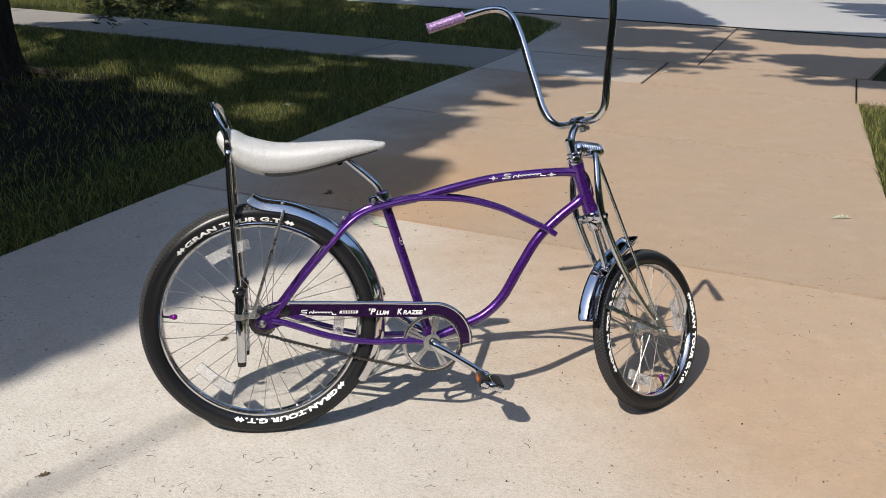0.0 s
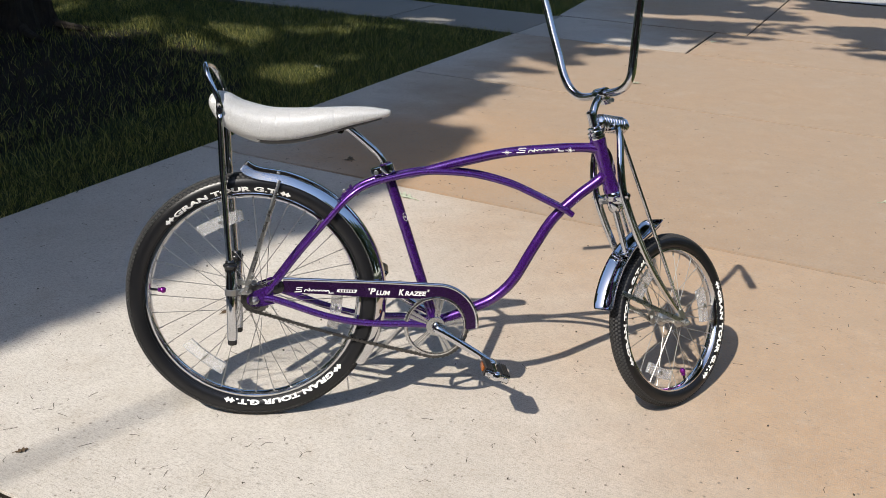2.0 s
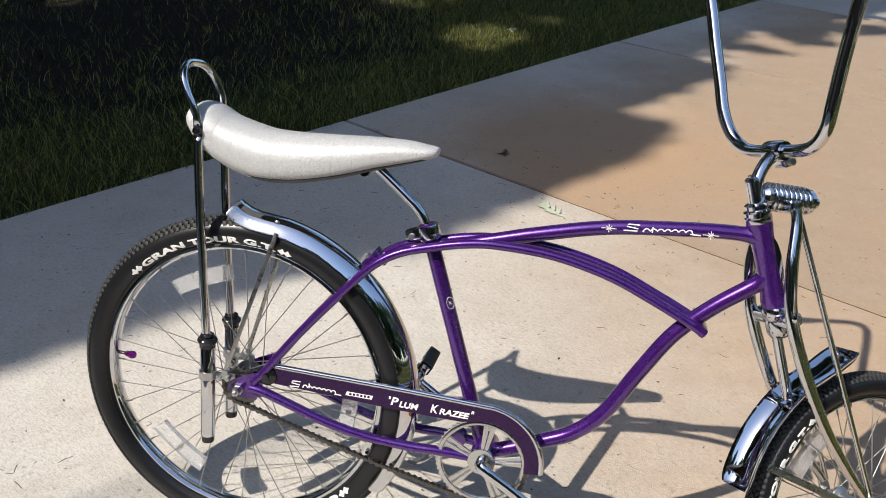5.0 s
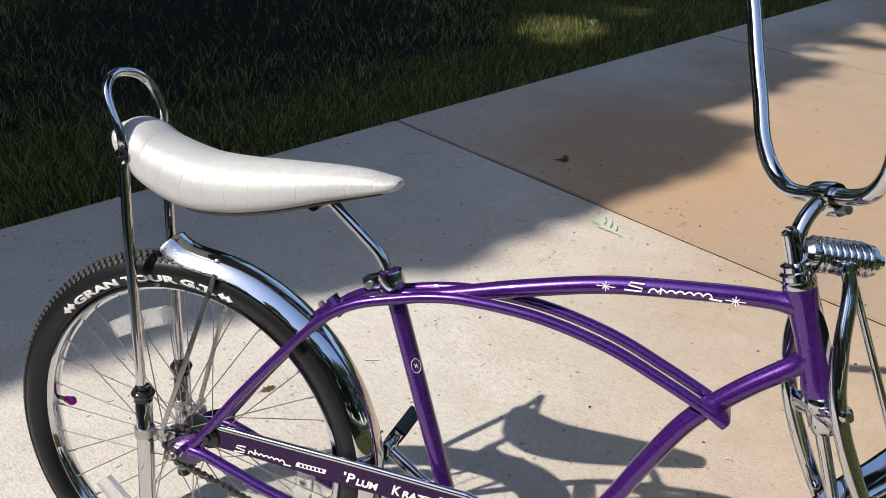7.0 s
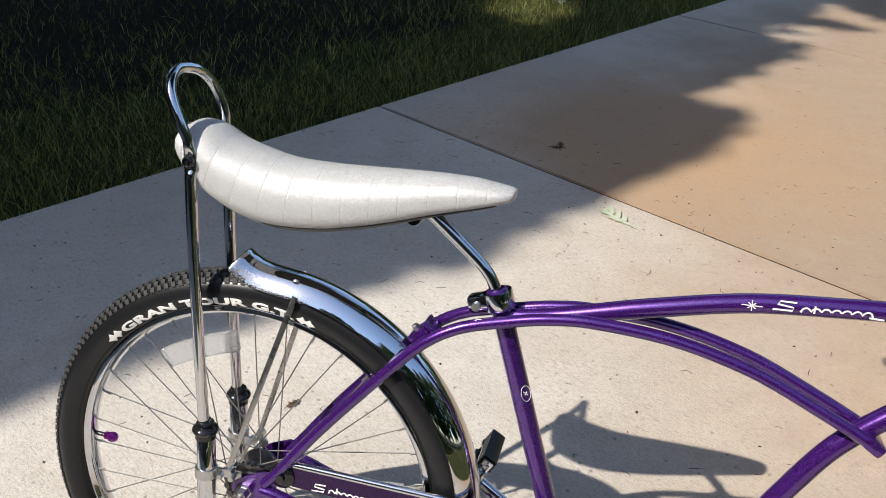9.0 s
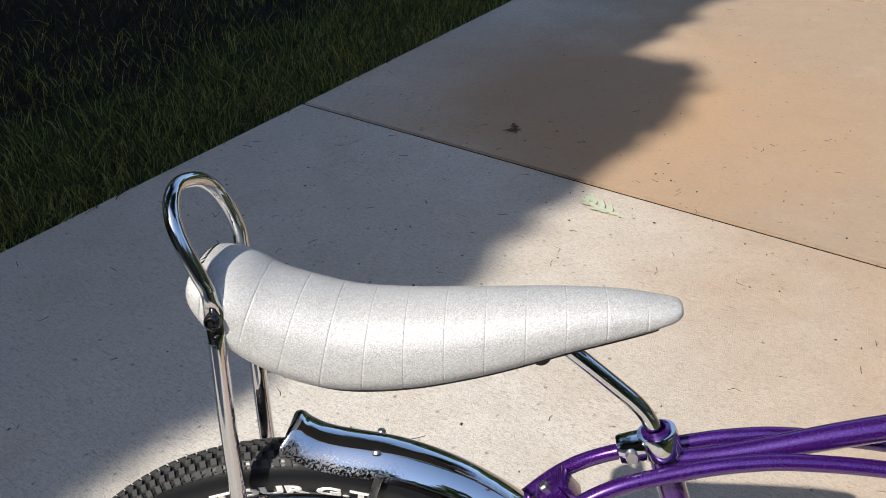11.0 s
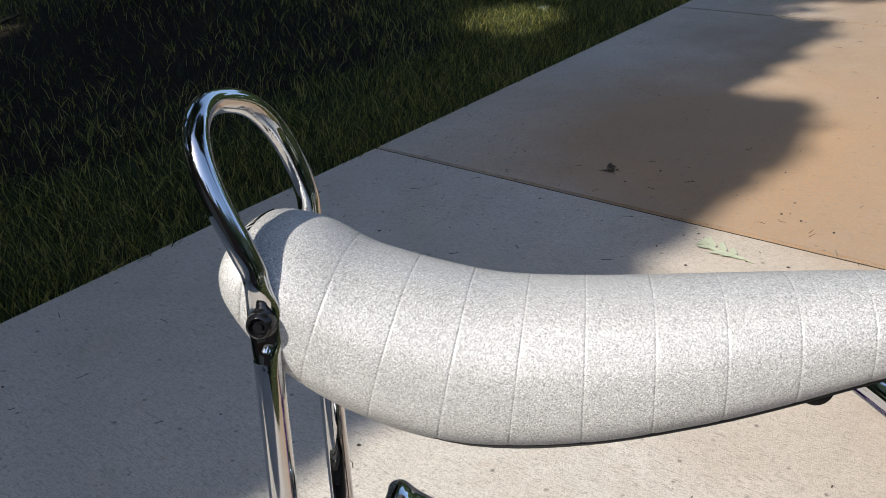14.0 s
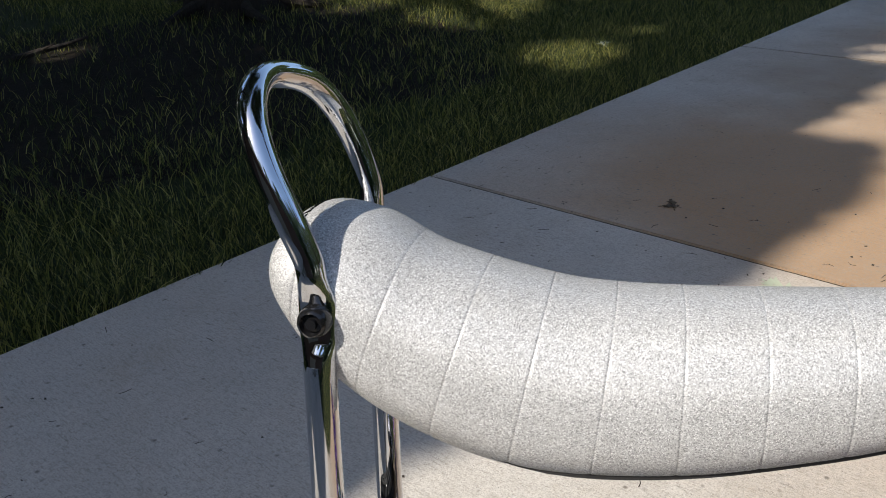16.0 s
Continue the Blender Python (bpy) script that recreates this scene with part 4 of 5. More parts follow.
SEAT = [  # x, crown, underside, half width
    (-0.112, 0.856, 0.8455, 0.030), (-0.110, 0.866, 0.838, 0.042), (-0.105, 0.8735, 0.8275, 0.0495), (-0.094, 0.8775, 0.8135, 0.0545), (-0.075, 0.8725, 0.7945, 0.057), (-0.045, 0.857, 0.773, 0.058), (0.0, 0.8455, 0.7525, 0.0585), (0.04, 0.8395, 0.745, 0.058),
    (0.1, 0.839, 0.7495, 0.0555), (0.16, 0.8418, 0.763, 0.051), (0.2, 0.844, 0.775, 0.0465), (0.25, 0.8465, 0.792, 0.0395), (0.3, 0.8465, 0.807, 0.0315), (0.33, 0.843, 0.817, 0.0255), (0.348, 0.841, 0.824, 0.018), (0.356, 0.837, 0.831, 0.008)]
SEAMS = [-0.0935 + 0.0375 * i for i in range(12)]


def seat_at(x):
    for a, b in zip(SEAT, SEAT[1:]):
        if a[0] <= x <= b[0]:
            t = (x - a[0]) / (b[0] - a[0])
            i = SEAT.index(a)
            p, q = SEAT[max(0, i - 1)], SEAT[min(len(SEAT) - 1, i + 2)]
            vals = []
            for c in (1, 2, 3):
                m0 = (b[c] - p[c]) / max(1e-6, b[0] - p[0]) * (b[0] - a[0])
                m1 = (q[c] - a[c]) / max(1e-6, q[0] - a[0]) * (b[0] - a[0])
                vals.append((2 * t ** 3 - 3 * t * t + 1) * a[c] + (t ** 3 - 2 * t * t + t) * m0 + (-2 * t ** 3 + 3 * t * t) * b[c] + (t ** 3 - t * t) * m1)
            return vals
    return SEAT[-1][1:]


def seat_tilt(x):
    """How far the sections lean towards the tail."""
    return -0.32 * min(1.0, max(0.0, (0.1 - x) / 0.13)) * min(1.0, (x + 0.112) / 0.035)


def on_seat(x, y):
    """A point on the seat's upper surface."""
    crown, low, half = seat_at(x)
    mid = low + (crown - low) * 0.46
    z = mid + (crown - mid) * math.sqrt(max(0.0, 1 - (abs(y) / half) ** (2 / 0.86))) ** 0.94
    return Vector((x - seat_tilt(x) * (z - mid), y, z))


def seat_cover():
    bm = bmesh.new()
    xs = [SEAT[0][0] + 0.0003 + 0.0022 * i for i in range(int((SEAT[-1][0] - SEAT[0][0]) / 0.0022))]
    for c in SEAMS:
        xs = [x for x in xs if abs(x - c) > 0.0026] + [c + d for d in (-0.0022, -0.0014, -0.0008, -0.0004, 0, 0.0004, 0.0008, 0.0014, 0.0022)]
    rows, n = [], 120
    for x in sorted(v for v in xs if SEAT[0][0] < v < SEAT[-1][0]):
        top, low, half = seat_at(x)
        groove = max(math.exp(-((x - c) / 0.0006) ** 2) * (1.8 if c == SEAMS[0] else 1.0) for c in SEAMS)
        welt = max(math.exp(-((abs(x - c) - 0.0015) / 0.0007) ** 2) * (2.2 if c == SEAMS[0] else 1.0) for c in SEAMS)
        mid = low + (top - low) * 0.46
        tilt = seat_tilt(x)
        row = []
        for j in range(n):
            a = 2 * math.pi * j / n
            c, s = math.cos(a), math.sin(a)
            y = half * math.copysign(abs(c) ** 0.86, c)
            z = mid + ((top - mid) if s > 0 else (mid - low)) * math.copysign(abs(s) ** (0.94 if s > 0 else 0.72), s)
            k = 1 - (0.00042 * groove + 0.00036 * welt * (j % 2) - 0.00016 * welt) / max(half, 0.02)
            row.append(bm.verts.new((x - tilt * (z - mid), y * k, mid + (z - mid) * k)))
        rows.append(row)
    for r0, r1 in zip(rows, rows[1:]):
        for j in range(n):
            bm.faces.new((r0[j], r0[(j + 1) % n], r1[(j + 1) % n], r1[j]))
    bm.faces.new(rows[0])
    bm.faces.new(rows[-1][::-1])
    return bm


seat = part("banana_seat", seat_cover(), VINYL, bicycle, "silver-white glitter vinyl banana seat with stitched seams", sharp=60)
pan = bmesh.new()
rows = []
for i in range(33):
    x = -0.085 + 0.415 * i / 32
    crown, low, half = seat_at(x)
    mid = low + (crown - low) * 0.46
    row = []
    for j in range(9):
        u = -0.8 + 0.2 * j
        row.append((x, half * u, mid - (mid - low) * math.sqrt(max(0.0, 1 - abs(u) ** (2 / 0.86))) ** 0.72 - 0.0018))
    rows.append([pan.verts.new(q) for q in row] + [pan.verts.new((q[0], q[1], q[2] + 0.004)) for q in row[::-1]])
for r0, r1 in zip(rows, rows[1:]):
    for j in range(18):
        pan.faces.new((r0[j], r0[(j + 1) % 18], r1[(j + 1) % 18], r1[j]))
pan.faces.new(rows[0])
pan.faces.new(rows[-1][::-1])
part("seat_pan", pan, DARK_GAP, seat, "black steel seat pan")
part("seat_bracket", lathe([(0.0, -0.02), (0.0095, -0.02), (0.011, -0.016), (0.011, 0.016), (0.0095, 0.02), (0.0, 0.02)], 20, m=Matrix.Translation((0.222, 0, 0.786))), BLACK, seat, "black seat bracket")
mark = bmesh.new()
for dy in (-0.02, -0.012, -0.004, 0.004, 0.012, 0.02):
    a, b = on_seat(-0.1075, dy), on_seat(-0.1, dy)
    block(((b - a).length, 0.0062, 0.0012), Matrix.Translation((a + b) / 2) @ Matrix.Rotation(-math.atan2(b.z - a.z, b.x - a.x), 4, "Y"), 0.0003, mark)
part("maker_mark", mark, BLACK, seat, "black maker's mark as plain bars")
legs = 0.0555
sissy = bmesh.new()
arc = [(-0.0825, -legs, 0.8545), (-0.0842, -legs, 0.862), (-0.0905, -0.0565, 0.8775), (-0.1025, -0.0545, 0.9025), (-0.112, -0.0465, 0.9245), (-0.118, -0.028, 0.9395), (-0.1195, 0.0, 0.9445)]
arc = arc + [(x + 0.009 * min(1, -y / 0.04) * min(1, (z - 0.862) / 0.03 if z > 0.862 else 0), -y, z) for x, y, z in arc[-2::-1]]
tube(arc, 0.0075, 18, 10, bm=sissy)
sb = part("sissy_bar", sissy, CHROME, bicycle, "chrome sissy bar loop behind the seat")
for side in (-1, 1):
    y = side * legs
    part("sissy_leg", tube([(-0.0799, y, 0.806), (-0.080, y, 0.80), (-0.0775, y, 0.7), (-0.071, y, 0.55), (-0.064, y, 0.415)], 0.0083, 18), CHROME, sb, "chrome sissy bar leg")
    bm = bmesh.new()
    rows = []
    for x, z, wide_x, deep in ((-0.0799, 0.804, 0.0083, 0.0083), (-0.0799, 0.812, 0.0083, 0.0081), (-0.0799, 0.8165, 0.0088, 0.0066), (-0.0799, 0.820, 0.0094, 0.0044), (-0.0799, 0.824, 0.0098, 0.0036), (-0.080, 0.8325, 0.01, 0.0034),
                               (-0.0804, 0.8405, 0.0097, 0.0036), (-0.0809, 0.8445, 0.0091, 0.0046), (-0.0815, 0.848, 0.0083, 0.0066), (-0.0822, 0.853, 0.0076, 0.0075), (-0.0828, 0.857, 0.0075, 0.0075)):
        rows.append([bm.verts.new((x + wide_x * math.cos(a), y + deep * math.sin(a), z)) for a in [2 * math.pi * i / 20 for i in range(20)]])
    for r0, r1 in zip(rows, rows[1:]):
        for j in range(20):
            bm.faces.new((r0[j], r0[(j + 1) % 20], r1[(j + 1) % 20], r1[j]))
    bm.faces.new(rows[0])
    bm.faces.new(rows[-1][::-1])
    part("flattened_end", bm, CHROME, sb, "flattened chrome bolt eye")
    bolt = lathe([(0.0, side * 0.0115), (0.0026, side * 0.0115), (0.003, side * 0.0095), (0.0048, side * 0.0092), (0.0056, side * 0.0115), (0.0072, side * 0.0103), (0.0081, side * 0.0075), (0.0084, side * 0.0045), (0.0084, side * 0.003), (0.0, side * 0.003)], 24, m=Matrix.Translation((-0.080, y, 0.8325)))
    part("black_bolt", bolt, BLACK, sb, "black domed bolt")
    cyl = lathe([(0.0, 0.221), (0.0132, 0.221), (0.0142, 0.223), (0.0142, 0.413), (0.0125, 0.416), (0.0, 0.416)], 24, axis="z", m=Matrix.Translation((-0.0615, y, 0)))
    shock = part("shock_strut", cyl, CHROME, sb, "chrome shock-style lower strut")
    part("strut_collar", lathe([(0.007, 0.44), (0.0125, 0.439), (0.014, 0.436), (0.0125, 0.433), (0.018, 0.43), (0.0198, 0.426), (0.018, 0.421), (0.0155, 0.418), (0.0155, 0.412), (0.007, 0.412)], 24, axis="z", m=Matrix.Translation((-0.0625, y, 0))), BLACK, sb, "black rubber strut collar")
    part("strut_foot", lathe([(0.0, 0.207), (0.0115, 0.207), (0.0125, 0.21), (0.0125, 0.223), (0.0, 0.223)], 20, axis="z", m=Matrix.Translation((-0.0613, y, 0))), BLACK, sb)
    band = lathe([(0.0144, 0.346), (0.0168, 0.346), (0.0168, 0.362), (0.0144, 0.362)], 24, axis="z", m=Matrix.Translation((-0.062, y, 0)), closed=True)
    block((0.045, 0.004, 0.014), Matrix.Translation((-0.03, y + side * -0.008, 0.351)), 0.001, band)
    rod((-0.02, y - side * 0.024, 0.351), (-0.02, y + side * 0.006, 0.351), 0.0045, 8, band)
    rod((-0.038, y - side * 0.018, 0.351), (-0.038, y + side * 0.006, 0.351), 0.004, 6, band)
    part("strut_clamp", band, STEEL, sb, "zinc strut clamp with bolts")


# fenders
def fender(points, half, drop, nose, thick=0.0012):
    """A rolled steel mudguard over a path in the plane y = 0, its ends rounded over a length of nose."""
    bm = bmesh.new()
    path = smooth_path(points, 16)
    gone = [0.0]
    for p, q in zip(path, path[1:]):
        gone.append(gone[-1] + (q - p).length)
    n = 12
    prof = []
    for i in range(n + 1):
        u = -1 + 2 * i / n
        prof.append((u * half, -drop * abs(u) ** 2.6))
    prof = [(-half + 0.003, -drop - 0.0015), (-half - 0.001, -drop - 0.003), *prof, (half + 0.001, -drop - 0.003), (half - 0.003, -drop - 0.0015)]
    inner = [(x * 0.97, z - thick) for x, z in prof[::-1]]
    prof = prof + inner
    rows = []
    for i, p in enumerate(path):
        t = (path[min(i + 1, len(path) - 1)] - path[max(i - 1, 0)]).normalized()
        up = Vector((-t.z, 0, t.x))
        near = min(1.0, min(gone[i], gone[-1] - gone[i]) / nose)
        full = math.sqrt(1 - (1 - near) ** 2)
        rows.append([bm.verts.new(p + Vector((0, y * (0.8 + 0.2 * full), 0)) + up * (z * (0.55 + 0.45 * full) - 0.42 * nose * (1 - full))) for y, z in prof])
    m = len(prof)
    for r0, r1 in zip(rows, rows[1:]):
        for j in range(m):
            bm.faces.new((r0[j], r0[(j + 1) % m], r1[(j + 1) % m], r1[j]))
    bm.faces.new(rows[0])
    bm.faces.new(rows[-1][::-1])
    return bm


def arc_points(c, r, a0, a1, n):
    return [(c[0] + r * math.cos(radians(a0 + (a1 - a0) * i / n)), 0, c[1] + r * math.sin(radians(a0 + (a1 - a0) * i / n))) for i in range(n + 1)]


def flat_along(a, b):
    """Axes of a flat bar from a to b: z along it, y through its thickness."""
    z = (b - a).normalized()
    x = Vector((0, 1, 0)).cross(z).normalized()
    y = z.cross(x)
    return Matrix.Translation((a + b) / 2) @ Matrix((x, y, z)).transposed().to_4x4()


pts = [(-0.019, 0, 0.701), (-0.005, 0, 0.690), (0.018, 0, 0.682)] + arc_points((0.0, 0.33), 0.352, 77, -34, 14)
rf = part("rear_fender", fender(pts, 0.0325, 0.025, 0.009), PITTED, bicycle, "polished chrome rear fender with flicked tail", Matrix.Translation((0, -0.005, 0)))
for side in (-1, 1):
    a, b = Vector((0.066, side * 0.033, 0.653)), Vector((-0.022, side * 0.057, 0.372))
    bm = block((0.0085, 0.003, (b - a).length), flat_along(a, b), 0.001)
    part("fender_stay", bm, STAY, rf, "flat steel fender stay")
    part("stay_bolt", lathe([(0.0, 0), (0.005, 0), (0.0045, 0.003), (0.0, 0.0045)], 12, axis="z"), STEEL, rf, "", Matrix.Translation((0.0615, side * 0.019, 0.6695)) @ Matrix.Rotation(-side * -0.5, 4, "X"))
    part("stay_eye", lathe([(0.0, side * 0.063), (0.0065, side * 0.063), (0.0065, side * 0.05), (0.0, side * 0.05)], 8, m=Matrix.Translation((-0.021, 0, 0.366))), STEEL, rf)


# chain guard with its lettering
def guard_outline():
    top = [(0.074, 0.3875), (0.2, 0.3845), (0.33, 0.3815), (0.46, 0.3765)]
    c, r = (0.487, 0.262), 0.1135
    bend = [(c[0] + r * math.cos(radians(a)), c[1] + r * math.sin(radians(a))) for a in range(92, -9, -6)]
    inner = [(c[0] + 0.083 * math.cos(radians(a)), c[1] + 0.083 * math.sin(radians(a))) for a in range(-8, 93, 6)]
    return top, bend, inner + [(0.44, 0.337), (0.31, 0.340), (0.2, 0.346), (0.1, 0.351), (0.072, 0.352)]


top, bend, inner = guard_outline()
bm = prism(top + bend + inner, -0.0475, -0.0455)
guard = part("chain_guard", bm, PURPLE_DARK, bicycle, "dark plum chain guard with chrome edge", sharp=30)
flange = bmesh.new()
sweep(flange, smooth_path([(x, -0.044, z) for x, z in top[:-1]] + [(x, -0.044, z) for x, z in bend[::2]], 6), circle(0.0054, 12), up=Vector((0, 1, 0)))
part("guard_edge", flange, CHROME, guard, "chrome edge strip of the guard")


def flat_text(text, x, z, y, length, size, slope, weight, shear, name, mat, parent, label):
    bm, x0, x1 = writing(text, size, weight, shear, 0.0003)
    k = length / (x1 - x0)
    for v in bm.verts:
        u = (v.co.x - x0) * k
        v.co = Vector((x + u, y - v.co.z, z + v.co.y + slope * u))
    return part(name, bm, mat, parent, label, sharp=0)


for word, tx, length, size, rise in (('"', 0.3015, 0.0045, 0.02, 0.002), ("P", 0.3055, 0.0155, 0.0235, 0.0), ("LUM", 0.322, 0.038, 0.0165, -0.0012), ("K", 0.383, 0.015, 0.0235, 0.0), ("RAZEE", 0.4, 0.058, 0.0165, 0.0), ('"', 0.461, 0.0055, 0.02, 0.003)):
    flat_text(word, tx, 0.3492 - 0.025 * (tx - 0.302) + rise, -0.0482, length, size, -0.02, 0.0006, 0.22, "lettering", DECAL, guard, "hand-painted white lettering")


def stroke(points, r, name, parent, label, y, mat=DECAL):
    bm = bmesh.new()
    for line in points:
        rows = []
        path = [Vector((px, y, pz)) for px, pz in line]
        for i, p in enumerate(path):
            t = (path[min(i + 1, len(path) - 1)] - path[max(i - 1, 0)]).normalized()
            nn = Vector((-t.z, 0, t.x)) * r
            rows.append((bm.verts.new(p + nn), bm.verts.new(p - nn), bm.verts.new(p - nn + Vector((0, 0.0004, 0))), bm.verts.new(p + nn + Vector((0, 0.0004, 0)))))
        for a, b in zip(rows, rows[1:]):
            for j in range(4):
                bm.faces.new((a[j], a[(j + 1) % 4], b[(j + 1) % 4], b[j]))
    return part(name, bm, mat, parent, label, sharp=0)


def squiggle(x, z, w, h, slope):
    """A maker's script drawn as a plain wavy stroke."""
    lines = [[(x + w * 0.22, z + h), (x + w * 0.06, z + h * 0.95), (x + w * 0.04, z + h * 0.6), (x + w * 0.2, z + h * 0.45), (x + w * 0.19, z + h * 0.1), (x, z)]]
    wave = []
    for i in range(49):
        t = i / 48
        wave.append((x + w * (0.27 + 0.68 * t), z + h * (0.08 + 0.5 * abs(math.sin(t * math.pi * 7)) ** 0.45) + slope * w * t))
    lines += [wave, [(x + w * 0.4, z + h * 0.15), (x + w * 0.4, z + h * 0.95)], [(x + w * 0.92, z + slope * w), (x + w * 1.06, z + slope * w)]]
    return lines


stroke(squiggle(0.104, 0.353, 0.098, 0.0125, -0.02), 0.0011, "maker_script", guard, "white maker's script as a plain stroke", -0.0481)
bm = prism([(0.216, 0.3535), (0.268, 0.3525), (0.271, 0.3605), (0.219, 0.3615)], -0.0482, -0.0477)
plate = part("decal", bm, DECAL, guard, "white decal plate")
bars = bmesh.new()
for i in range(6):
    block((0.0045, 0.0003, 0.0045), Matrix.Translation((0.226 + 0.0072 * i, -0.0484, 0.3572)), 0, bars)
part("decal_bars", bars, PURPLE_DARK, guard, "plain bars on the decal")

# top tube script, stars and seat tube badge
stroke(squiggle(0.69, 0.7365, 0.122, 0.0125, 0.06), 0.0011, "maker_script", bicycle, "white maker's script as a plain stroke", -0.0136)
for sx, sz in ((0.665, 0.7365), (0.836, 0.7465)):
    star = [[(sx - 0.013 * math.cos(a) * k, sz - 0.009 * math.sin(a) * k), (sx, sz), (sx + 0.013 * math.cos(a) * k, sz + 0.009 * math.sin(a) * k)] for a, k in ((0.05, 1.0), (0.9, 0.55), (1.62, 0.8), (2.3, 0.55))]
    stroke(star, 0.0006, "star_decal", bicycle, "small white star decal", -0.0136)
ringm = Matrix.Translation((0.3975, -0.0112, 0.556)) @ Matrix.Rotation(math.atan2(-0.144, 0.434), 4, "Y") @ Matrix.Rotation(radians(42), 4, "Z") @ Matrix.Diagonal((0.62, 1, 0.95, 1))
bm = lathe([(0.0117, 0), (0.0125, 0), (0.0125, -0.0005), (0.0117, -0.0005)], 24, closed=True)
block((0.012, 0.0005, 0.0014), Matrix.Rotation(radians(40), 4, "Y"), 0, bm)
block((0.009, 0.0005, 0.0014), Matrix.Rotation(radians(-30), 4, "Y"), 0, bm)
part("round_badge", bm, DECAL, bicycle, "small round white badge decal", ringm)

# drive train
ring = bmesh.new()
R0 = 0.0875
teeth = []
for i in range(54):
    a = 2 * math.pi * i / 54
    for da, rr in ((-0.32, R0 - 0.0005), (-0.12, R0 + 0.002), (0.12, R0 + 0.002), (0.32, R0 - 0.0005)):
        t = a + da * 2 * math.pi / 54
        teeth.append((rr, t))
hole = 0.0765
outv = [[ring.verts.new((r * math.cos(t), y, r * math.sin(t))) for r, t in teeth] for y in (-0.0015, 0.0015)]
inv = [[ring.verts.new((hole * math.cos(t), y, hole * math.sin(t))) for r, t in teeth] for y in (-0.0015, 0.0015)]
k = len(teeth)
for j in range(k):
    q = (j + 1) % k
    ring.faces.new((outv[0][j], outv[0][q], inv[0][q], inv[0][j]))
    ring.faces.new((outv[1][q], outv[1][j], inv[1][j], inv[1][q]))
    ring.faces.new((outv[0][q], outv[0][j], outv[1][j], outv[1][q]))
    ring.faces.new((inv[0][j], inv[0][q], inv[1][q], inv[1][j]))
lathe([(0.0768, -0.0012), (0.0785, -0.0036), (0.0815, -0.0042), (0.0845, -0.003), (0.0855, -0.0012)], 96, bm=ring, caps=False)
lathe([(0.0, -0.004), (0.026, -0.004), (0.027, -0.002), (0.027, 0.002), (0.0, 0.002)], 32, bm=ring)
CH = Matrix.Translation((CRANK.x, -0.0375, CRANK.z))
chainring = part("chainring", ring, ALLOY, bicycle, "silver mag-style chainring with broad spokes", CH)
for i in range(10):
    a = radians(82 + 72 * (i // 2))
    sg = 1 if i % 2 else -1
    bm = bmesh.new()
    prof = [(0.022, sg * 0.0006), (0.022, sg * 0.0065), (0.078, sg * 0.012), (0.078, sg * 0.0013)]
    vs = [[bm.verts.new((r * math.cos(a) - w * math.sin(a), y, r * math.sin(a) + w * math.cos(a))) for r, w in prof] for y in (-0.002, 0.002)]
    bm.faces.new(vs[0])
    bm.faces.new(vs[1][::-1])
    for j in range(4):
        bm.faces.new((vs[0][j], vs[0][(j + 1) % 4], vs[1][(j + 1) % 4], vs[1][j]))
    bmesh.ops.recalc_face_normals(bm, faces=bm.faces[:])
    bmesh.ops.bevel(bm, geom=bm.edges[:], offset=0.0015, segments=2, affect="EDGES")
    part("ring_spoke", bm, ALLOY, chainring)
cog = lathe([(0.01, -0.044), (0.026, -0.044), (0.028, -0.041), (0.036, -0.039), (0.038, -0.038), (0.038, -0.036), (0.036, -0.0355), (0.01, -0.0355)], 36, m=Matrix.Translation((0, 0, 0.33)))
for i in range(20):
    a = 2 * math.pi * i / 20
    block((0.005, 0.002, 0.006), Matrix.Translation((0.0375 * math.cos(a), -0.037, 0.33 + 0.0375 * math.sin(a))) @ Matrix.Rotation(-a, 4, "Y"), 0.0, cog)
part("rear_cog", cog, OILED, bicycle, "dark rear sprocket")

chain = bmesh.new()
run = []
Ra, Rb, ca, cb = 0.036, 0.0885, Vector((0, 0, 0.33)), CRANK
dvec = cb - ca
dist, tilt = dvec.length, math.atan2(dvec.z, dvec.x)
off = math.asin((Rb - Ra) / dist)
up0, up1 = tilt + math.pi / 2 + off, tilt - math.pi / 2 - off
for i in range(13):
    a = up0 + (2 * math.pi + up1 - up0) * i / 12
    run.append(ca + Vector((math.cos(a), 0, math.sin(a))) * Ra)
for i in range(25):
    a = up1 + (up0 - up1) * i / 24
    run.append(cb + Vector((math.cos(a), 0, math.sin(a))) * Rb)
run.append(run[0])
lens = [0]
for p, q in zip(run, run[1:]):
    lens.append(lens[-1] + (q - p).length)
links = int(lens[-1] / 0.0127)


def along(s):
    s %= lens[-1]
    for i in range(len(run) - 1):
        if s <= lens[i + 1]:
            return run[i].lerp(run[i + 1], (s - lens[i]) / max(1e-9, lens[i + 1] - lens[i]))
    return run[-1]


for i in range(links):
    p, q = along(i * lens[-1] / links), along((i + 1) * lens[-1] / links)
    sag = Vector((0, 0, -0.006 * math.sin(math.pi * (p.x - 0.03) / 0.43))) if 0.03 < p.x < 0.46 and p.z < 0.3 else Vector()
    d = (q - p).normalized()
    ang = math.atan2(d.z, d.x)
    w = 0.0032 if i % 2 else 0.0045
    for s in (-1, 1):
        block((0.0135, 0.0012, 0.0052), Matrix.Translation((p + q) / 2 + sag + Vector((0, -0.0365 + s * w, 0))) @ Matrix.Rotation(-ang, 4, "Y"), 0.0, chain)
    rod(p + sag + Vector((0, -0.042, 0)), p + sag + Vector((0, -0.031, 0)), 0.0046, 8, chain)
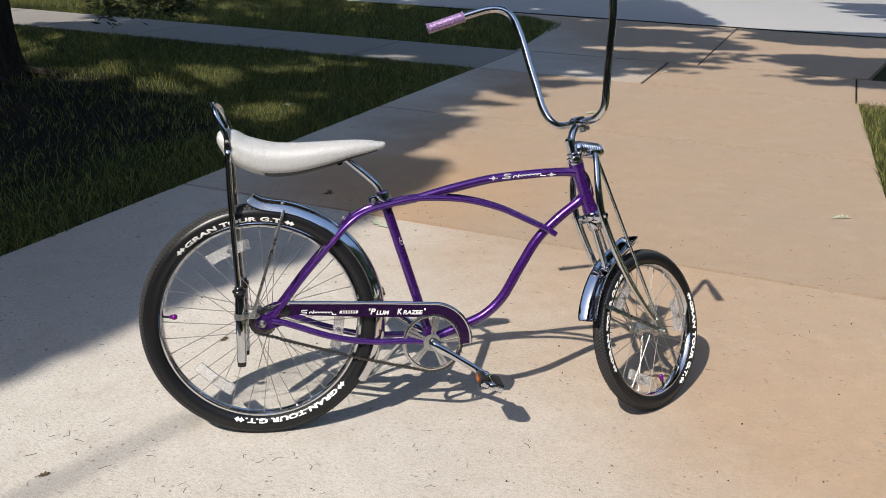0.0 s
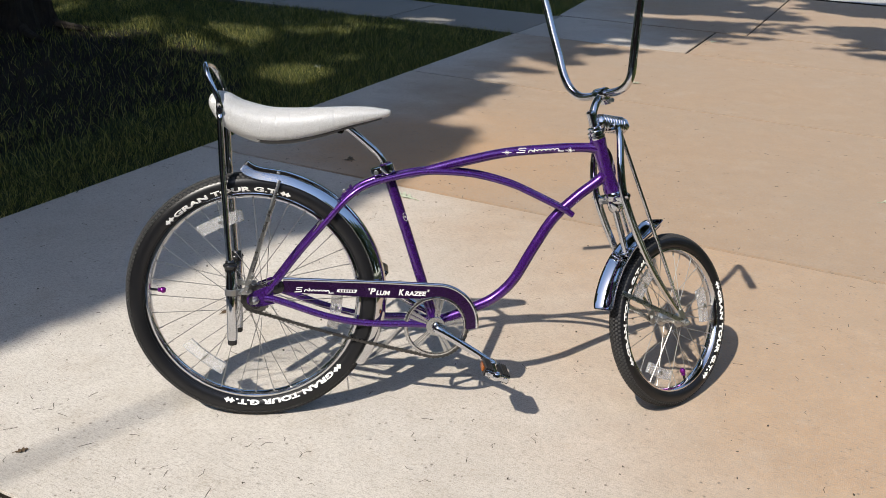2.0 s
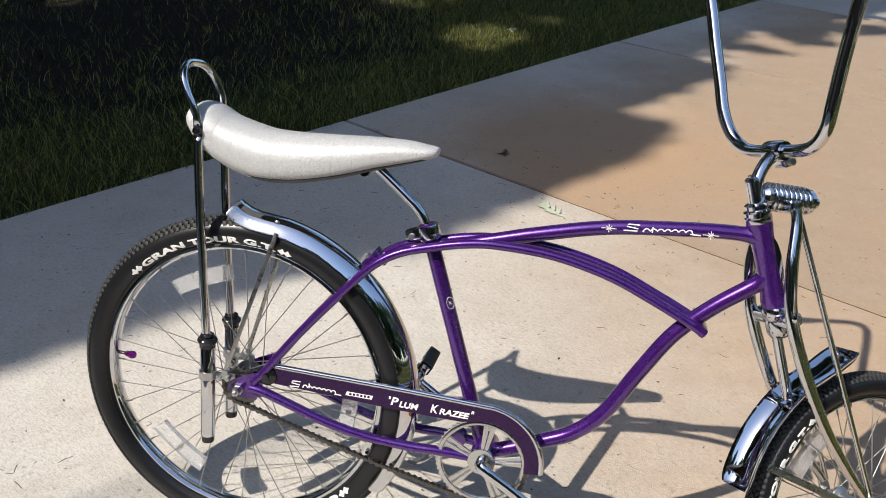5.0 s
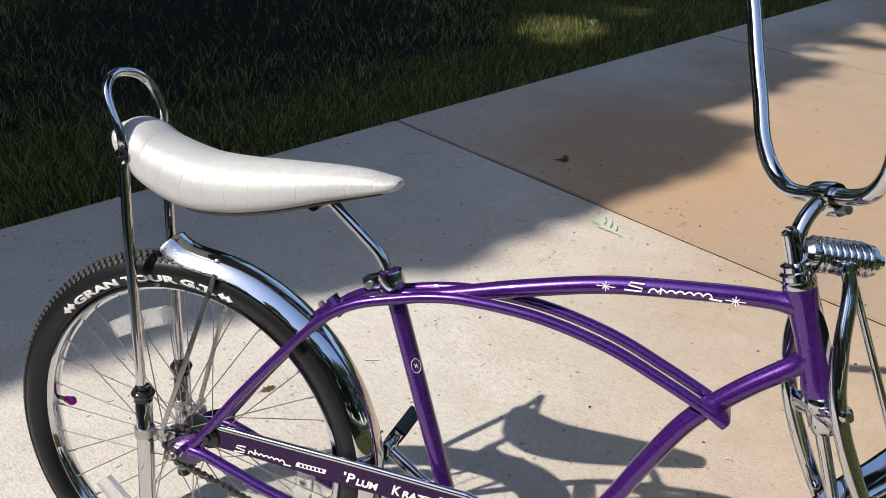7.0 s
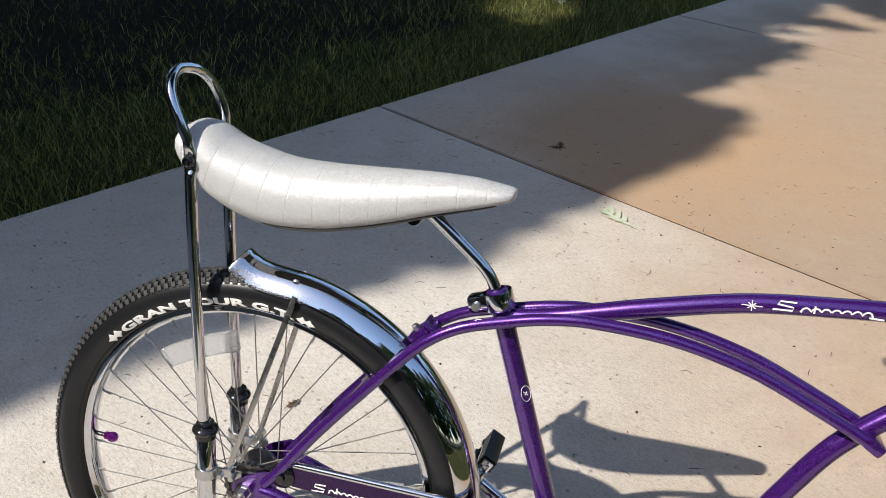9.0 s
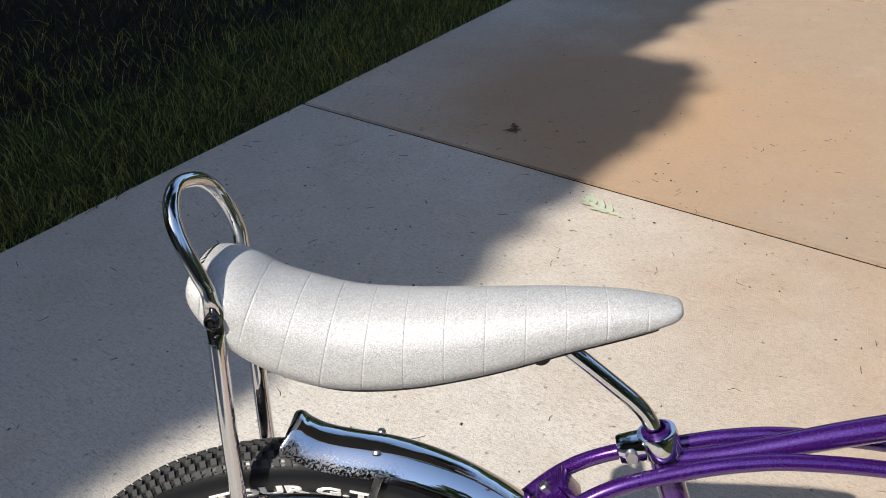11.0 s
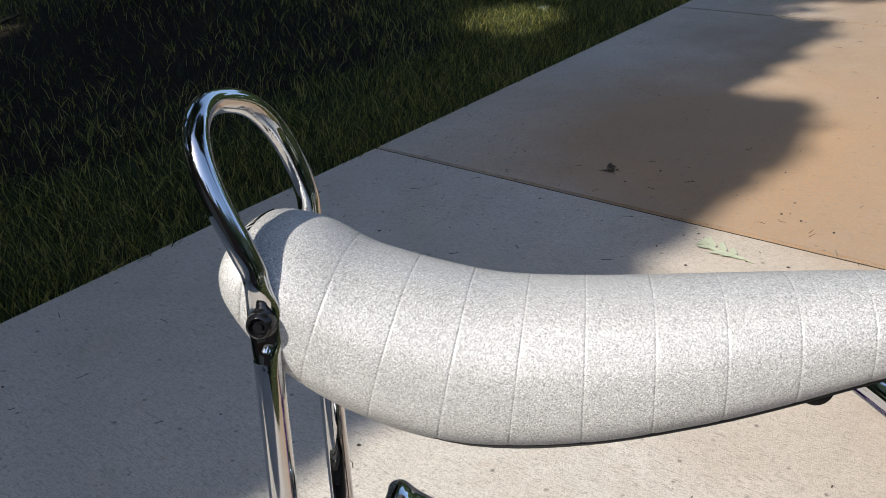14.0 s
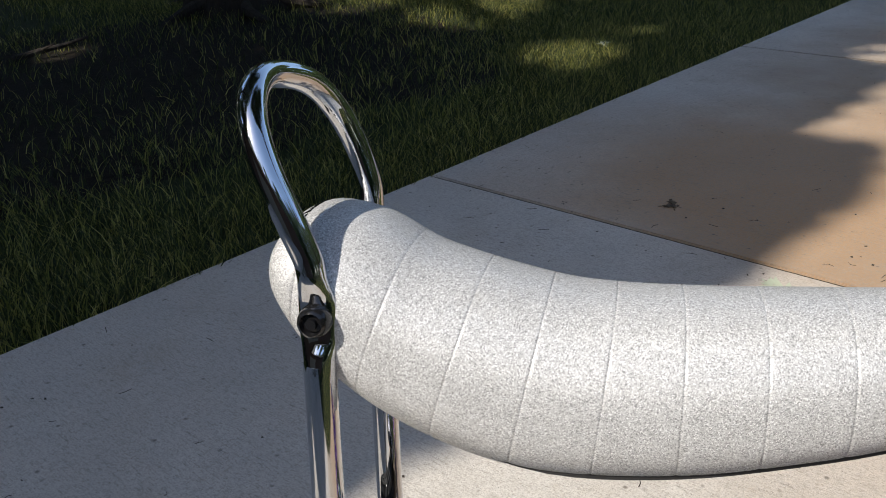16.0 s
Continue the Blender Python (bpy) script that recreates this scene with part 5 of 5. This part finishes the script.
part("chain", chain, OILED, bicycle, "dark oiled roller chain", sharp=30)


def pedal(parent, c, roll):
    m = Matrix.Translation(c) @ Matrix.Rotation(roll, 4, "Y")
    side = -1 if c[1] < 0 else 1
    body = rod((0, -0.045, 0), (0, 0.045, 0), 0.0085, 14)
    for y in (-0.046, 0.044):
        block((0.066, 0.003, 0.017), Matrix.Translation((0, y, 0)), 0.0012, body)
        for x in (-0.024, 0.024):
            lathe([(0, y - 0.0045), (0.005, y - 0.0045), (0.0055, y - 0.001), (0.0, y)], 6, bm=body, m=Matrix.Translation((x, 0, 0)))
        lathe([(0, y - 0.009), (0.006, y - 0.0085), (0.0105, y - 0.006), (0.0125, y), (0.0125, y + 0.004), (0, y + 0.004)], 20, bm=body)
    p = part("pedal", body, CHROME, parent, "steel pedal with black rubber blocks", m)
    return p, m


arm_end = Vector((0.644, 0, 0.16))
for side in (-1, 1):
    e = CRANK + (arm_end - CRANK) * -side
    p0, p1 = Vector((CRANK.x, side * 0.052, CRANK.z)), Vector((e.x, side * 0.068, e.z))
    bm = bmesh.new()
    sweep(bm, smooth_path([(CRANK.x, side * 0.03, CRANK.z), p0, p0.lerp(p1, 0.12) + Vector((0, side * 0.006, 0)), p0.lerp(p1, 0.5), p1], 6), circle(0.0112, 14, 0.7), scale=lambda t: 1.15 - 0.25 * t)
    lathe([(0, side * 0.058), (0.011, side * 0.058), (0.0125, side * 0.068), (0.011, side * 0.076), (0, side * 0.076)], 20, bm=bm, m=Matrix.Translation((e.x, 0, e.z)))
    arm = part("crank_arm", bm, CHROME, bicycle, "one-piece chrome crank arm")
    centre = Vector((e.x, side * 0.123, e.z))
    roll = radians(20 if side < 0 else -60)
    pd, pm = pedal(bicycle, centre, roll)
    for dx in (-0.024, 0.024):
        teeth = [(-0.011, 0.009), (-0.0095, 0.0125), (-0.0065, 0.0125), (-0.006, 0.0105), (-0.004, 0.0105), (-0.0035, 0.0125), (-0.001, 0.0125), (-0.0005, 0.0105), (0.0005, 0.0105)]
        teeth = teeth + [(-x, z) for x, z in teeth[::-1] if x < -0.0006]
        blk = prism([(dx + x, z) for x, z in teeth] + [(dx + x, -z) for x, z in teeth[::-1]], -0.041, 0.041)
        if dx < 0:
            part("pedal_reflector", block((0.004, 0.046, 0.013), Matrix.Translation((-0.0368, 0, 0)), 0.001), AMBER, pd, "amber pedal reflector")
        part("pedal_block", blk, RUBBER, pd, "ribbed black rubber block")

stand = tube([(0.43, 0.03, 0.262), (0.42, 0.055, 0.245), (0.365, 0.15, 0.15), (0.318, 0.232, 0.071), (0.29, 0.268, 0.0465)], 0.0075, 14)
ks = part("kickstand", stand, CHROME, bicycle, "chrome kickstand bearing the bicycle's lean")
part("kickstand_housing", lathe([(0.0, 0.018), (0.0145, 0.018), (0.0145, 0.045), (0.0, 0.045)], 20, m=Matrix.Translation((0.432, 0, 0.262))), PURPLE, ks)

pulley = lathe([(0.0, -0.058), (0.006, -0.058), (0.0065, -0.053), (0.016, -0.052), (0.0195, -0.05), (0.0205, -0.046), (0.0195, -0.042), (0.0, -0.042)], 28, m=Matrix.Translation((0.057, 0, 0.367)))
part("chain_tensioner", pulley, BLACK, bicycle, "glossy black tensioner beside the axle")

# springer fork, in the steering axes: x ahead of the steerer, y left, z up along it
fork_body = lathe([(0.0, -0.142), (0.012, -0.142), (0.0195, -0.137), (0.0225, -0.128), (0.0225, -0.112), (0.0205, -0.106), (0.0235, -0.102), (0.0245, -0.094), (0.0245, -0.087), (0.021, -0.082), (0.0, -0.082)], 28, axis="z")
block((0.03, 0.098, 0.022), Matrix.Translation((-0.004, 0, -0.103)), 0.006, fork_body)
block((0.022, 0.03, 0.03), Matrix.Translation((-0.008, 0, -0.12)), 0.006, fork_body)
rod((-0.008, -0.0, -0.12), (-0.012, 0.0, -0.266), 0.009, 14, fork_body)
fork = part("springer_fork", fork_body, CHROME, bicycle, "chrome springer fork crown and steerer", STEER)
lathe_race = lathe([(0.012, 0.07), (0.022, 0.07), (0.0235, 0.074), (0.0225, 0.079), (0.019, 0.081), (0.0225, 0.083), (0.0225, 0.089), (0.017, 0.091), (0.0195, 0.094), (0.0195, 0.101), (0.013, 0.104)], 28, axis="z")
part("headset", lathe_race, CHROME, fork, "chrome headset cups and locknut")
for side in (-1, 1):
    y = side * 0.049
    bm = bmesh.new()
    sweep(bm, smooth_path([(0.046, y * 0.75, 0.085), (0.041, y * 0.85, 0.055), (0.006, y, -0.015), (-0.012, y, -0.092), (-0.006, y, -0.2), (0.016, y, -0.318), (0.05, y, -0.42), (0.074, y, -0.478)], 7), circle(0.0112, 14, 0.74), scale=lambda t: 0.85 + 0.25 * math.sin(math.pi * min(1, t * 1.1)) - 0.3 * max(0, t - 0.7))
    part("fork_blade", bm, CHROME, fork, "kinked chrome fork blade")
    part("fork_strut", rod((0.049, y * 0.84, 0.066), (0.084, y * 1.05, -0.482), 0.0052, 12), CHROME, fork, "thin chrome fork strut")
    part("pivot_bolt", lathe([(0.0, side * 0.064), (0.006, side * 0.064), (0.009, side * 0.058), (0.009, side * 0.048), (0.0, side * 0.045)], 12, m=Matrix.Translation((-0.01, 0, -0.094))), CHROME, fork, "domed chrome pivot bolt")
    bm = prism([(0.068, -0.475), (0.088, -0.478), (0.091, -0.5), (0.09, -0.524), (0.075, -0.526), (0.069, -0.5)], y * 1.12 - 0.002, y * 1.12 + 0.002)
    part("rocker_plate", bm, STEEL, fork, "steel rocker plate at the axle")
    part("front_axle_nut", lathe([(0.0, side * 0.074), (0.0045, side * 0.074), (0.005, side * 0.067), (0.0095, side * 0.066), (0.0095, side * 0.058), (0.013, side * 0.0575), (0.013, side * 0.0555), (0.0, side * 0.0555)], 6, m=Matrix.Translation((0.08, 0, -0.516))), STEEL, fork)
coil = [(0.028 + 0.085 * t / 72, 0.0205 * math.cos(2 * math.pi * t / 9), 0.0205 * math.sin(2 * math.pi * t / 9)) for t in range(73)]
SPRING = Matrix.Translation((0.0, 0, 0.118)) @ Matrix.Rotation(radians(24), 4, "Y")
bm = bmesh.new()
sweep(bm, coil, circle(0.005, 10), up=Vector((1, 0.1, 0)))
part("coil_spring", bm, CHROME, fork, "chrome coil spring", SPRING)
bm = lathe([(0.0, 0.012), (0.014, 0.012), (0.02, 0.018), (0.02, 0.027), (0.0, 0.027)], 24, axis="x", m=SPRING)
rod((0.0, 0, 0.1), (0.02, 0, 0.106), 0.013, 16, bm)
part("spring_seat", bm, CHROME, fork, "chrome spring seat")
bm = lathe([(0.0, 0.112), (0.022, 0.112), (0.022, 0.12), (0.014, 0.128), (0.01, 0.128), (0.01, 0.138), (0.0, 0.138)], 24, axis="x", m=SPRING)
part("spring_cap", bm, CHROME, fork, "chrome spring cap and adjuster")
bm = block((0.022, 0.088, 0.02), Matrix.Translation((0.048, 0, 0.083)) @ Matrix.Rotation(radians(20), 4, "Y"), 0.006)
part("spring_bridge", bm, CHROME, fork, "chrome bridge joining blades and spring")

# stem and ape-hanger bars
stem = bmesh.new()
sweep(stem, smooth_path([(0, 0, 0.095), (0.001, 0, 0.12), (0.001, 0, 0.142)], 5), circle(0.0118, 18))
sweep(stem, smooth_path([(0.002, 0, 0.116), (0.012, 0, 0.138), (0.032, 0, 0.157), (0.062, 0, 0.172)], 6), circle(0.0112, 16))
lathe([(0.0115, -0.02), (0.0165, -0.02), (0.018, -0.014), (0.018, 0.014), (0.0165, 0.02), (0.0115, 0.02)], 24, m=Matrix.Translation((0.066, 0, 0.174)), bm=stem, closed=True)
block((0.014, 0.03, 0.02), Matrix.Translation((0.074, 0, 0.153)), 0.004, stem)
lathe([(0.0118, 0.141), (0.011, 0.145), (0.0075, 0.1475), (0.0055, 0.148), (0.0055, 0.151), (0.0, 0.1513)], 18, axis="z", bm=stem, m=Matrix.Translation((0.001, 0, 0)))
st = part("stem", stem, CHROME, bicycle, "forged chrome handlebar stem", STEM)
part("stem_bolt", lathe([(0.0, -0.024), (0.0065, -0.024), (0.0065, -0.015), (0.004, -0.015), (0.004, 0.022), (0.0, 0.022)], 8, m=Matrix.Translation((0.076, 0, 0.152))), STEEL, st)
bar_half = [(0.066, 0.0, 0.174), (0.066, 0.05, 0.174), (0.068, 0.08, 0.182), (0.072, 0.104, 0.205), (0.079, 0.12, 0.245), (0.097, 0.133, 0.3), (0.117, 0.149, 0.36), (0.138, 0.164, 0.42), (0.151, 0.176, 0.47), (0.156, 0.187, 0.515), (0.149, 0.201, 0.545), (0.130, 0.219, 0.563), (0.1, 0.244, 0.571), (0.04, 0.294, 0.574), (-0.035, 0.356, 0.575)]
bars_mesh = tube([(x, -y, z) for x, y, z in bar_half[:0:-1]] + bar_half, 0.0111, 18, 8)
hb = part("handlebar", bars_mesh, CHROME, bicycle, "tall chrome ape-hanger handlebar", STEM)
for side in (-1, 1):
    a, b = Vector((0.052, side * 0.284, 0.5735)), Vector((-0.040, side * 0.360, 0.575))
    bm = bmesh.new()
    n = 40
    sweep(bm, [a.lerp(b, i / n) for i in range(n + 1)], circle(0.0152, 20), scale=lambda t: (1.13 if t < 0.03 or t > 0.965 else 1.0 + 0.035 * math.sin(t * 2 * math.pi * 13)))
    part("grip", bm, GRIP, hb, "glittery purple handlebar grip")

# front fender, in the steering axes
ff_pts = [(0.141, 0, -0.244), (0.112, 0, -0.2485), (0.078, 0, -0.2552)] + arc_points((0.08, -0.516), 0.26, 100, 148, 9)
ff = part("front_fender", fender(ff_pts, 0.035, 0.021, 0.024), CHROME, bicycle, "short chrome front fender", STEER)
for side in (-1, 1):
    a, b = Vector((-0.108, side * 0.036, -0.337)), Vector((0.078, side * 0.061, -0.514))
    part("fender_stay", block((0.0125, 0.003, (b - a).length), flat_along(a, b), 0.001), STAY, ff, "flat steel fender stay")
part("fender_bracket", block((0.03, 0.03, 0.012), Matrix.Translation((-0.012, 0, -0.26)) @ Matrix.Rotation(radians(-20), 4, "Y"), 0.004), CHROME, ff)


# ---- litter on the driveway ----
def dry_leaf(label, x, y, size, turn, lobes, seed):
    """A curled leaf with wavy edges."""
    rng = np.random.default_rng(seed)
    bm = bmesh.new()
    half, n = [], lobes * 4
    for i in range(n + 1):
        t = i / n
        w = size * (0.08 + 0.3 * math.sin(math.pi * t) ** 0.8 * (0.55 + 0.45 * math.cos(2 * math.pi * lobes * t)))
        half.append((t * size, w))
    for a, b in zip(half, half[1:]):
        for s in (-1, 1):
            z = [abs(rng.normal(0, size * 0.05)) + 0.0015 for _ in range(4)]
            top = [(a[0], 0, 0.002 + size * 0.03), (b[0], 0, 0.002 + size * 0.03), (b[0], s * b[1], z[2]), (a[0], s * a[1], z[3])]
            vs = [bm.verts.new(v) for v in top]
            ws = [bm.verts.new((v[0], v[1], v[2] + 0.0006)) for v in top]
            bm.faces.new(vs)
            bm.faces.new(ws[::-1])
    rod((-size * 0.25, 0, 0.003), (0, 0, 0.004), size * 0.014 + 0.0005, 5, bm)
    bmesh.ops.remove_doubles(bm, verts=bm.verts, dist=0.00005)
    ob = part("dry_leaf", bm, DRY, None, label, Matrix.Translation((x, y, 0.0005)) @ Matrix.Rotation(turn, 4, "Z"), sharp=30)
    return tagged(ob, label, "leaf", "fallen leaves")


def oak_leaf(label, x, y, size, turn, seed):
    """A deeply lobed leaf: midrib, paired narrow lobes, edges curling up."""
    rng = np.random.default_rng(seed)
    bm = bmesh.new()

    def blade(p0, way, length, width, lift):
        side = Vector((-way.y, way.x, 0))
        rows = []
        for i in range(7):
            t = i / 6
            w = width * (0.35 + 0.65 * math.sin(math.pi * min(1.0, 0.15 + t * 0.95)) ** 0.7) * (1.15 - 0.75 * t * t)
            mid = p0 + way * (length * t) + side * (0.12 * length * math.sin(2.5 * t)) + Vector((0, 0, lift * t * t))
            curl = 0.16 * w
            rows.append([mid - side * w + Vector((0, 0, curl)), mid, mid + side * w + Vector((0, 0, curl * 0.4))])
        lows = [[bm.verts.new(q) for q in row] for row in rows]
        tops = [[bm.verts.new(q + Vector((0, 0, 0.0006))) for q in row] for row in rows]
        for a, b, c, d in zip(lows, lows[1:], tops, tops[1:]):
            for j in range(2):
                bm.faces.new((a[j], a[j + 1], b[j + 1], b[j]))
                bm.faces.new((c[j + 1], c[j], d[j], d[j + 1]))

    blade(Vector((0, 0, 0.002)), Vector((1, 0, 0)), size, size * 0.055, size * 0.05)
    for t, out in ((0.2, 0.26), (0.42, 0.42), (0.64, 0.36), (0.84, 0.22)):
        for sg in (-1, 1):
            a = sg * radians(rng.uniform(38, 62))
            blade(Vector((size * (t + rng.uniform(-0.04, 0.04)), 0, 0.003)), Vector((math.cos(a), math.sin(a), 0)), size * out * rng.uniform(0.8, 1.15), size * 0.062, size * rng.uniform(0.005, 0.05))
    rod((-size * 0.22, 0, 0.0025), (0, 0, 0.003), size * 0.012, 6, bm)
    ob = part("fallen_leaf", bm, FRESH, None, label, Matrix.Translation((x, y, 0.0005)) @ Matrix.Rotation(turn, 4, "Z"), sharp=30)
    return tagged(ob, label, "leaf", "fallen leaves")


for i, (x, y, size, turn) in enumerate(((-0.175, 3.862, 0.14, 2.5), (1.0, 6.66, 0.13, 0.5), (2.06, 4.29, 0.1, 0.3), (1.96, 8.7, 0.1, 1.2), (-1.27, 6.55, 0.12, 1.9))):
    oak_leaf("pale green lobed oak leaf fallen on the ground", x, y, size, turn, 40 + i)
for i, (x, y, size, turn) in enumerate(((-0.611, 4.373, 0.05, 0.3), (-0.58, 4.393, 0.045, 2.0), (-0.657, 2.592, 0.036, 1.2), (-0.913, 1.752, 0.03, 0.7))):
    dry_leaf("curled brown dry leaf on the concrete", x, y, size, turn, 3, 20 + i)

stick = limb([(-4.6, 5.7, -0.02), (-4.52, 5.85, 0.005), (-4.47, 6.0, 0.012), (-4.43, 6.16, 0.03)], 0.022, 0.009, 8)
join_into(stick, limb([(-4.52, 5.85, 0.005), (-4.47, 5.87, 0.03), (-4.44, 5.9, 0.045)], 0.009, 0.004, 6))
tagged(part("fallen_stick", stick, BARK, sharp=30), "bare reddish stick lying on dark soil", "stick")

rng = np.random.default_rng(77)
verts, faces = [], []
for i in range(1100):
    e, s = rng.uniform(0.05, WIDE), rng.uniform(-4.5, 9) if i % 2 else rng.uniform(-4.5, 0.5)
    p = plan(e, s) if i >= 60 else Vector((rng.uniform(-1.3, -0.1), rng.uniform(1.3, 2.05), 0))
    kind = rng.random() if i >= 60 else 0.0
    length, wide = (rng.uniform(0.012, 0.038), 0.0009) if kind < 0.5 else (rng.uniform(0.003, 0.008), rng.uniform(0.0012, 0.004))
    a = rng.uniform(0, math.pi)
    c, s2 = math.cos(a), math.sin(a)
    h = wide * 0.8
    k = len(verts)
    turn = a + rng.normal(0, 0.8)
    bend_c, bend_s = math.cos(turn), math.sin(turn)
    line = [(p.x, p.y), (p.x + c * length * 0.5, p.y + s2 * length * 0.5), (p.x + c * length * 0.5 + bend_c * length * 0.5, p.y + s2 * length * 0.5 + bend_s * length * 0.5)]
    for x, y in line:
        verts += [(x - s2 * wide, y + c * wide, 0.0004), (x, y, 0.0006 + h), (x + s2 * wide, y - c * wide, 0.0004)]
    for j in (0, 3):
        faces += [(k + j, k + j + 1, k + j + 4, k + j + 3), (k + j + 1, k + j + 2, k + j + 5, k + j + 4)]
tagged(part("litter", (verts, faces), TWIG, None, sharp=0), "dark twigs and crumbs scattered over the concrete", "litter", kind="stuff")
